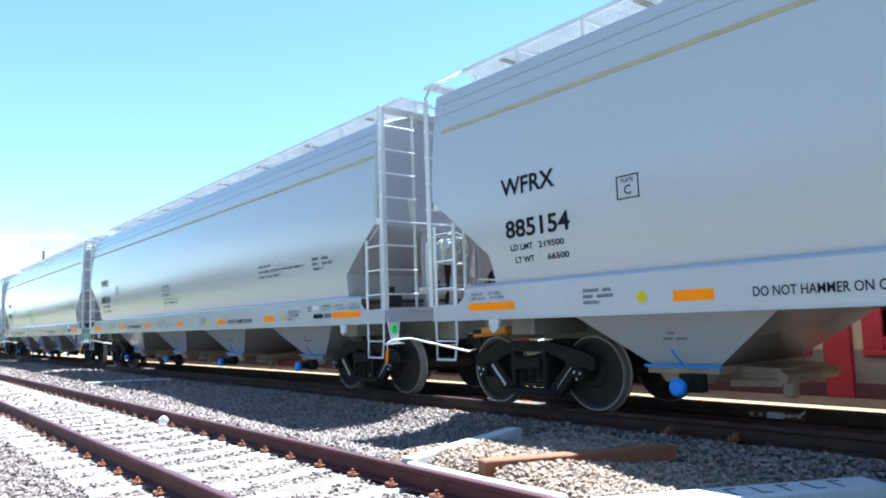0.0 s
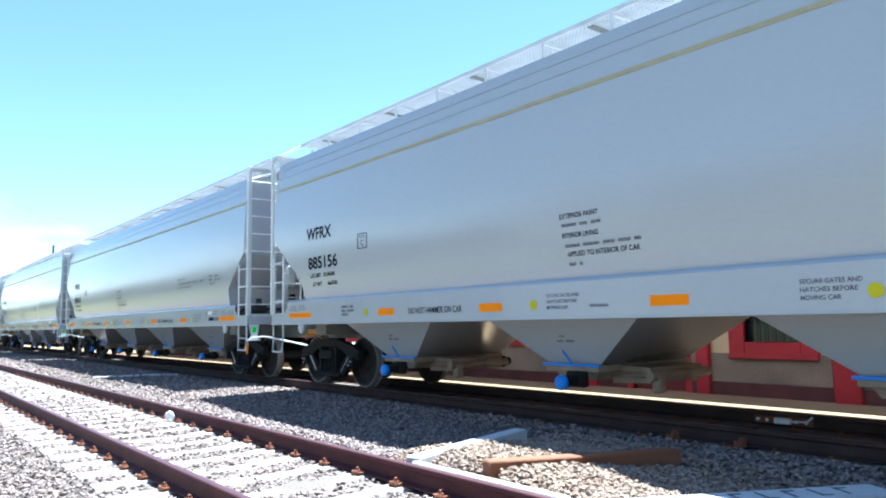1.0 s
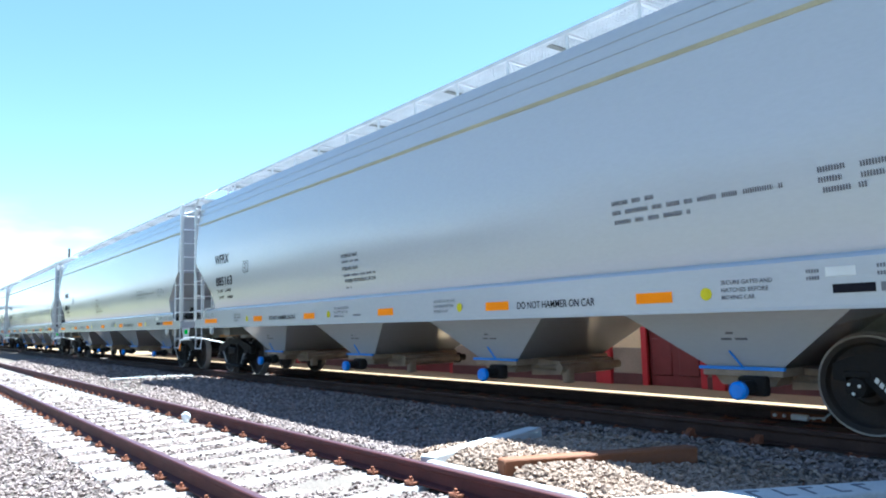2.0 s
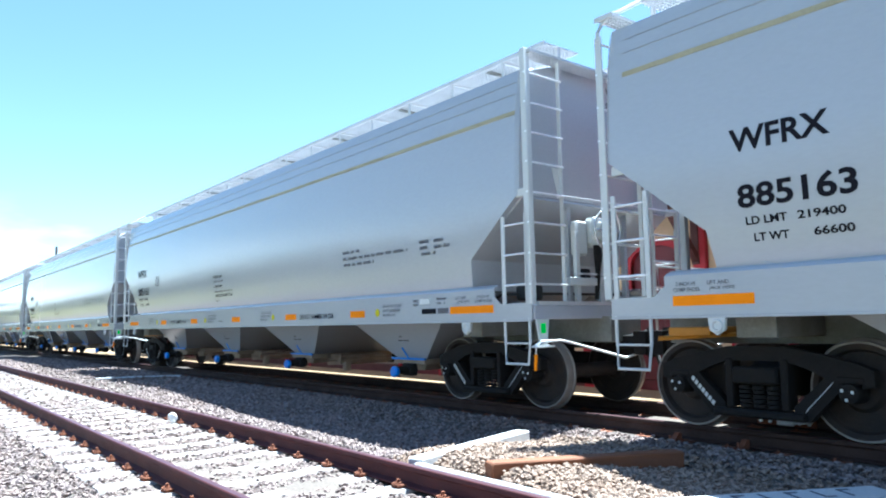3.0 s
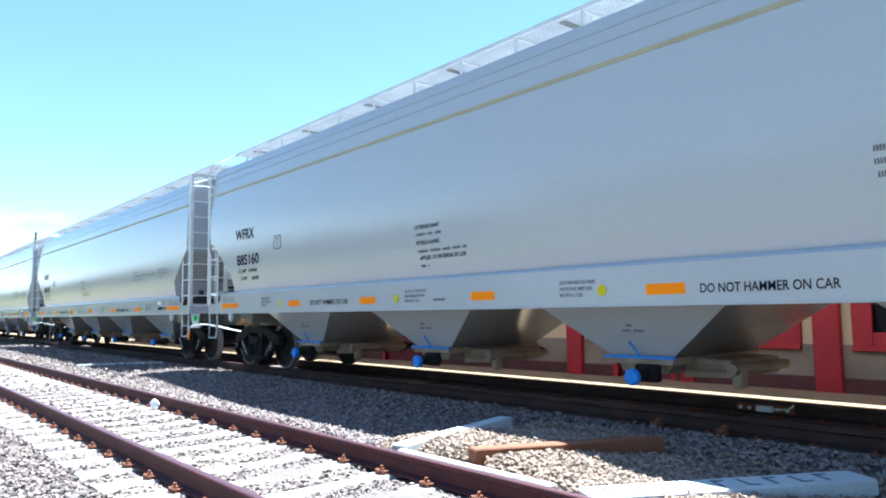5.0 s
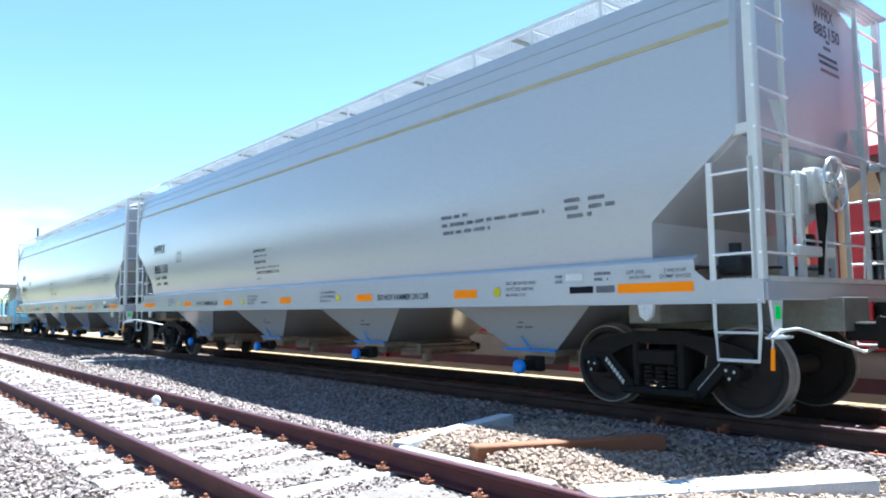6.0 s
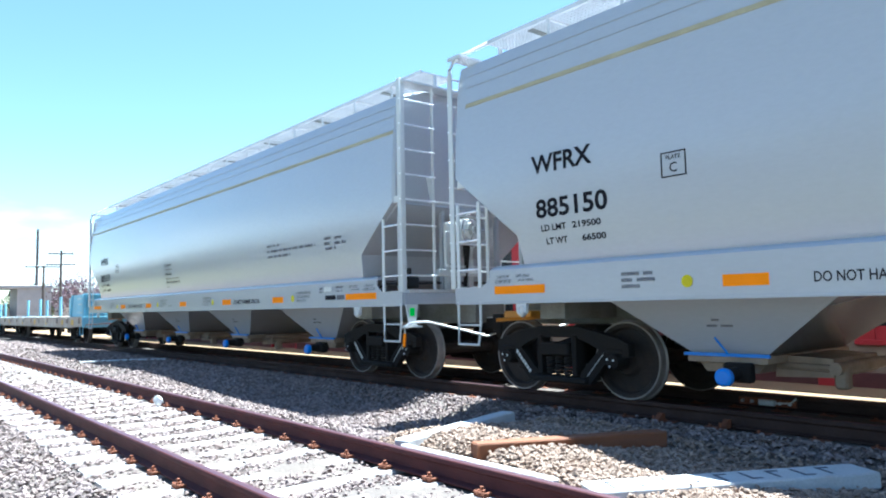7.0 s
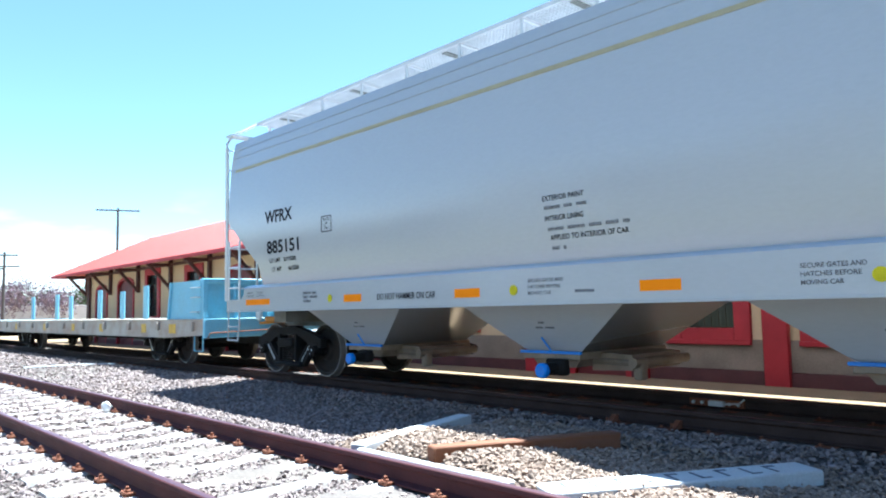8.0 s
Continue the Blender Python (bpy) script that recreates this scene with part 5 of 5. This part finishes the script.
def ballast():
    """Loose stones over both shoulders and between the ties."""
    rng = np.random.default_rng(11)
    kinds = [shard(20 + k) for k in range(14)]
    N = 84000
    x = -1.0 - np.where(rng.random(N) < 0.82, 15.0 * rng.random(N), 15.0 + 22.0 * rng.random(N))
    y = rng.uniform(-0.2, 6.75, N)
    M = 30000
    x, y = np.concatenate([x, rng.uniform(-6.6, -1.0, M)]), np.concatenate([y, rng.uniform(3.62, 5.6, M)])
    N += M
    x = x + np.where(rng.random(N) < 0.16, rng.exponential(1.1, N), 0.0)
    y = y - np.where((rng.random(N) < 0.1) & (y < 1.5), rng.exponential(0.5, N), 0.0)
    keep = x < 4.0
    track = np.abs(y - TRACK_Y) < 1.30
    ph = np.abs(((x - TIE_X) / 0.6 + 0.5) % 1.0 - 0.5) * 0.6
    over = (y > 3.68) & (x > -6.0)
    keep &= ~(track & ~over & (ph < 0.135) & (rng.random(N) > 0.05))
    keep &= ~(np.abs(np.abs(y - TRACK_Y) - GAUGE) < 0.09)
    x, y = x[keep], y[keep]
    size = 0.016 + 0.016 * rng.random(len(x)) ** 1.5
    size = size * (1 + 0.035 * np.maximum(0, -8 - x))
    z = np.array([ground_z(a, b) for a, b in zip(x, y)])
    inside = (np.abs(y - TRACK_Y) < 1.3) & (z < -0.15)
    z = np.where(inside, -0.225, z) + size * 0.45 + 0.012 + 0.012 * rng.standard_normal(len(x))
    # keep the strips, the timber and the far ties clear
    for (ax, ay, bx, by, w) in ((-5.12, 3.66, -5.62, 5.55, 0.11), (-3.22, 3.92, -2.15, 5.8, 0.2), (-4.41, 3.95, -3.82, 5.74, 0.12)):
        dx, dy = bx - ax, by - ay
        L = math.hypot(dx, dy)
        t = ((x - ax) * dx + (y - ay) * dy) / L
        dist = np.abs((x - ax) * dy - (y - ay) * dx) / L
        ok = ~((t > 0) & (t < L) & (dist < w) & (rng.random(len(x)) > 0.1))
        x, y, z, size = x[ok], y[ok], z[ok], size[ok]
    tan = (x > -5.6 - 0.3 * rng.random(len(x))) & (y > 3.66) & (y < 6.2)
    stones("gravel", GRAVEL, kinds, rng, x[tan], y[tan], z[tan], size[tan] * 0.9, "loose tan crushed gravel of the crossing")
    return stones("ballast", BALLAST, kinds, rng, x[~tan], y[~tan], z[~tan], size[~tan], "loose grey broken ballast stones between the tracks")


def stones(name, mtl, kinds, rng, x, y, z, size, label):
    V, F, base = [], [], 0
    which = rng.integers(0, len(kinds), len(x))
    for k, (vs, fs) in enumerate(kinds):
        sel = np.where(which == k)[0]
        a, b = rng.uniform(0, 2 * np.pi, len(sel)), rng.uniform(-0.7, 0.7, len(sel))
        ca, sa, cb, sb = np.cos(a), np.sin(a), np.cos(b), np.sin(b)
        p = vs[None] * size[sel][:, None, None]
        px, py, pz = p[..., 0], p[..., 1], p[..., 2]
        py, pz = py * cb[:, None] - pz * sb[:, None], py * sb[:, None] + pz * cb[:, None]
        px, py = px * ca[:, None] - py * sa[:, None], px * sa[:, None] + py * ca[:, None]
        V.append(np.stack([px + x[sel][:, None], py + y[sel][:, None], pz + z[sel][:, None]], -1).reshape(-1, 3))
        F.append((fs[None] + (np.arange(len(sel)) * len(vs))[:, None, None] + base).reshape(-1, 3))
        base += len(sel) * len(vs)
    V, F = np.concatenate(V), np.concatenate(F)
    me = bpy.data.meshes.new(name)
    me.from_pydata(V.tolist(), [], F.tolist())
    me.materials.append(mtl)
    return tagged(new(name, me), label, name, kind="stuff")


ballast()


# ---- distance ----
POLE_WOOD = mat("grey_pole_timber", (0.1, 0.085, 0.08), 0.85, 0.0, 0.25, 3, 40)
LEAF = mat("dusty_green_leaves", (0.08, 0.11, 0.05), 0.75, 0.0, 0.25, 2, 20, island=0.4)
BLOOM = mat("mauve_blossom", (0.26, 0.19, 0.23), 0.75, 0.0, 0.25, 2, 20, island=0.4)
WHITE_WALL = mat("whitewashed_block_wall", (0.6, 0.57, 0.55), 0.9, 0.0, 0.15, 0.8, 10, 0.1, 10)
SHED_GREY = mat("grey_shed_sheet", (0.3, 0.3, 0.33), 0.6, 0.0, 0.15, 1, 15)


def utility_pole(x, y, top, arms, turn, r=0.12):
    root = thing("utility_pole", "dark timber utility pole with crossarms", "utility pole", group="utility poles", at=pose(x, y, -0.2, 0, 0, turn))
    s = Shape()
    s.tube([(0, 0, 0), (0, 0, top * 0.5), (0, 0, top + 0.2)], r, 10, radii=[r * 1.2, r, r * 0.75])
    part("pole", s, POLE_WOOD, root)
    for z, half in arms:
        s = Shape()
        s.box(-half, half, -r - 0.1, -r, z + 0.1, z + 0.22, 0.01)
        arm = part("crossarm", s, POLE_WOOD, root)
        s = Shape()
        for k in range(4):
            u = -half * 0.9 + half * 0.6 * k
            s.tube([(u, -r - 0.05, z + 0.22), (u, -r - 0.05, z + 0.36)], 0.04, 8)
        part("insulator", s, GALV, arm)
    return root


utility_pole(-64.0, 21.3, 10.5, [(10.3, 1.75)], 71)
utility_pole(-68.6, 13.75, 6.7, [(6.45, 1.0), (5.5, 1.15)], 70)
utility_pole(-74.0, 13.4, 5.7, [(5.6, 1.5)], 70)
utility_pole(-88.7, 15.4, 10.6, [], 0, 0.16)


def tree(x, y, h, w, leaf, label, seed):
    root = thing("tree", label, "tree", group="far trees", at=(x, y, -0.3))
    rnd = random.Random(seed)
    s = Shape()
    s.tube([(0, 0, 0), (0.05, 0.02, h * 0.25), (-0.05, 0.1, h * 0.55)], 0.2, 8, radii=[0.24, 0.17, 0.08])
    tips = []
    for k in range(9):
        a = rnd.uniform(0, 6.28)
        tip = (w * 0.4 * math.cos(a), w * 0.4 * math.sin(a), h * rnd.uniform(0.55, 0.9))
        s.tube([(0, 0.03, h * rnd.uniform(0.2, 0.4)), (tip[0] * 0.5, tip[1] * 0.5, tip[2] * 0.75), tip], 0.06, 6, radii=[0.1, 0.06, 0.02])
        tips.append(tip)
    part("trunk", s, POLE_WOOD, root)
    c = Shape()
    for k in range(4200):
        t = rnd.choice(tips)
        d = Vector((rnd.gauss(0, 1), rnd.gauss(0, 1), rnd.gauss(0, 0.75))) * w * 0.15
        p = Vector(t) + d
        q = 0.12 * rnd.uniform(0.6, 1.4)
        u = Vector((rnd.gauss(0, 1), rnd.gauss(0, 1), rnd.gauss(0, 1))).normalized() * q
        v = u.orthogonal().normalized() * q * 0.6
        c.add([p - u, p + v, p + u, p - v], [(0, 1, 2, 3)])
    me = c.mesh("crown", leaf, tidy=False)
    part("crown", me, None, root)
    return root


tree(-88, 20.0, 5.2, 6.5, BLOOM, "broad mauve-flowering tree in the distance", 4)
tree(-92, 26.5, 4.8, 6.0, LEAF, "dusty green tree behind a white wall", 7)
tree(-96, 31, 4.6, 6.5, LEAF, "dusty green tree behind a white wall", 9)
tree(-96, 15.8, 4.2, 5.0, LEAF, "dusty green tree beside a grey shed", 12)
tree(-104, 23, 4.4, 6.0, LEAF, "dusty green tree behind a white wall", 15)

s = Shape()
s.box(-87.6, -87.2, 17.0, 60, -0.3, 2.45, 0.02)
for k in range(14):
    s.box(-87.15, -87.0, 17.2 + 3.1 * k, 17.5 + 3.1 * k, -0.3, 2.5, 0.02)
tagged(new("boundary_wall", s.mesh("boundary_wall", WHITE_WALL)), "long whitewashed block boundary wall", "wall", kind="structure")


def shed():
    root = thing("open_shed", "grey flat-roofed open shed beyond the tracks", "shed", at=(-88.5, 8.0, -0.3))
    s = Shape()
    s.box(-2.5, 2.5, -7, 8.5, 4.25, 4.6, 0.03)
    part("roof", s, SHED_GREY, root)
    s = Shape()
    s.box(-2.3, 2.3, 5.2, 8.4, 0, 4.25)
    part("wall", s, SHED_GREY, root)
    s = Shape()
    s.box(-2.3, -2.1, -7, 5.2, 0, 2.2)
    part("back_wall", s, WHITE_WALL, root)
    for y in (-6.8, -2.8, 1.2):
        s = Shape()
        s.box(2.1, 2.3, y - 0.1, y + 0.1, 0, 4.25)
        part("post", s, SHED_GREY, root)
    return root


shed()


def far_ridge():
    """A low ring of hills on the horizon; its unseen part is added for reflections."""
    s = Shape()
    pts = []
    for k in range(60):
        a = math.radians(80 + k * 6.1)
        d = 1400
        hgt = 18 + 16 * noise.noise(Vector((k * 0.21, 3.1, 0))) + 6 * noise.noise(Vector((k * 0.9, 1.1, 0)))
        pts.append((d * math.cos(a), d * math.sin(a), hgt))
    n = len(pts)
    s.v = [(x, y, -5) for x, y, _ in pts] + pts + [(x * 1.25, y * 1.25, -5) for x, y, _ in pts]
    s.f = [(i, i + 1, n + i + 1, n + i) for i in range(n - 1)] + [(n + i, n + i + 1, 2 * n + i + 1, 2 * n + i) for i in range(n - 1)]
    return tagged(new("backdrop", s.mesh("backdrop", mat("far_hill_scrub", (0.2, 0.24, 0.26), 0.95, 0.0, 0.2, 0.01, 0.1))), "low hazy line of scrub hills", "hills", kind="structure")


far_ridge()


def scrub_behind():
    """A belt of broad trees behind the camera, out of view, which the cars' paint mirrors."""
    rng = np.random.default_rng(5)
    V, F = [], []
    # past x = -44 the trees are added only to darken the cars' reflections
    for k in range(52):
        cx, cyy = (12 - 5.4 * k if k < 30 else -150 - 13.0 * (k - 30)) + rng.uniform(-1.5, 1.5), -24 + rng.uniform(-3, 3)
        hh = rng.uniform(10.5, 13.5) if cx > -14 else rng.uniform(8.0, 10.5) if cx > -34 else rng.uniform(5.5, 8.5)
        n = 700
        p = rng.standard_normal((n, 3)) * np.array((1.7 if k < 30 else 3.6, 1.4, hh * 0.2)) + np.array((cx, cyy, hh * 0.55))
        u = rng.standard_normal((n, 3))
        u /= np.linalg.norm(u, axis=1)[:, None]
        w = np.cross(u, rng.standard_normal((n, 3)))
        w /= np.linalg.norm(w, axis=1)[:, None]
        q = rng.uniform(0.2, 0.42, (n, 1))
        base = sum(len(a) for a in V)
        V.append(np.stack([p - u * q, p + w * q * 0.6, p + u * q, p - w * q * 0.6], 1).reshape(-1, 3))
        F.append((np.arange(n * 4).reshape(-1, 4) + base))
    s = Shape()
    s.v, s.f = np.concatenate(V).tolist(), np.concatenate(F).tolist()
    # lighter than LEAF: the sunlit look is in the leaf colour
    me = s.mesh("far_woods", mat("sunlit_dusty_foliage", (0.15, 0.165, 0.1), 0.8, 0.0, 0.25, 0.4, 8, tint=(0.2, 0.17, 0.11), island=0.35), tidy=False)
    return tagged(new("far_woods", me), "unseen belt of dusty green trees behind the camera, mirrored in the cars", "trees", kind="stuff")


scrub_behind()
NUMBERS = ["885154", "885156", "885163", "885161", "885160", "885150", "885151"]
cars += [copy_thing(cars[0], pose(0, TRAIN_Y, TRAIN_Z)) for _ in NUMBERS[1:]]


for car, number in zip(cars, NUMBERS):
    limit, light = {"885161": ("219600", "66400"), "885163": ("219400", "66600")}.get(number, ("219500", "66500"))
    for name, text, x, z, w, h in (("reporting_mark", "WFRX", -7.59, 2.67, 0.90, 0.22), ("car_number", number, -7.55, 2.14, 1.04, 0.225), ("weight_stencil", "LD LMT", -7.49, 1.985, 0.38, 0.075),
                                   ("weight_stencil", limit, -7.02, 1.985, 0.4, 0.075), ("weight_stencil", "LT WT", -7.43, 1.83, 0.32, 0.075), ("weight_stencil", light, -6.9, 1.83, 0.33, 0.075)):
        part(name, lettering(text, x, z, w, h, on_side, 0.026), None, car).data.materials.append(INK)
    for name, text, y, z, w, h in (("reporting_mark", "WFRX", 0.2, 4.30, 0.52, 0.15), ("car_number", number, 0.19, 4.10, 0.68, 0.15)):
        me = lettering(text, 0, z, w, h, lambda q: 0.0, 0.02)
        me.transform(pose(END + 0.004, y, 0, 0, 0, 90))
        part(name, me, None, car).data.materials.append(INK_GREY)


# ---- the train's motion ----
# the train surges a little on its way, in metres, every half second
SURGE = [-0.04, 0.01, 0.03, 0.085, 0.06, -0.01, -0.075, -0.05, -0.055, -0.035, -0.02, -0.005, 0.0, 0.05, 0.05, 0.11, 0.10]


def motions():
    starts = [FIRST - PITCH * k for k in range(len(cars))]
    starts += [starts[-1] - 17.3 - 20.6 * k for k in range(len(flats))]
    for start, car in zip(starts, cars + flats):
        walk(car, [(t * 0.5, pose(start + SPEED * t * 0.5 + SURGE[t], TRAIN_Y, TRAIN_Z)) for t in range(17)])
        turn = random.uniform(0, 360)
        for ob in car.children_recursive:
            if ob.name.startswith("wheelset"):
                at = ob.location.copy()
                walk(ob, [(i / 30, pose(at.x, at.y, at.z, 0, turn + math.degrees(SPEED * i / 30 / 0.457), 0)) for i in range(241)])


motions()
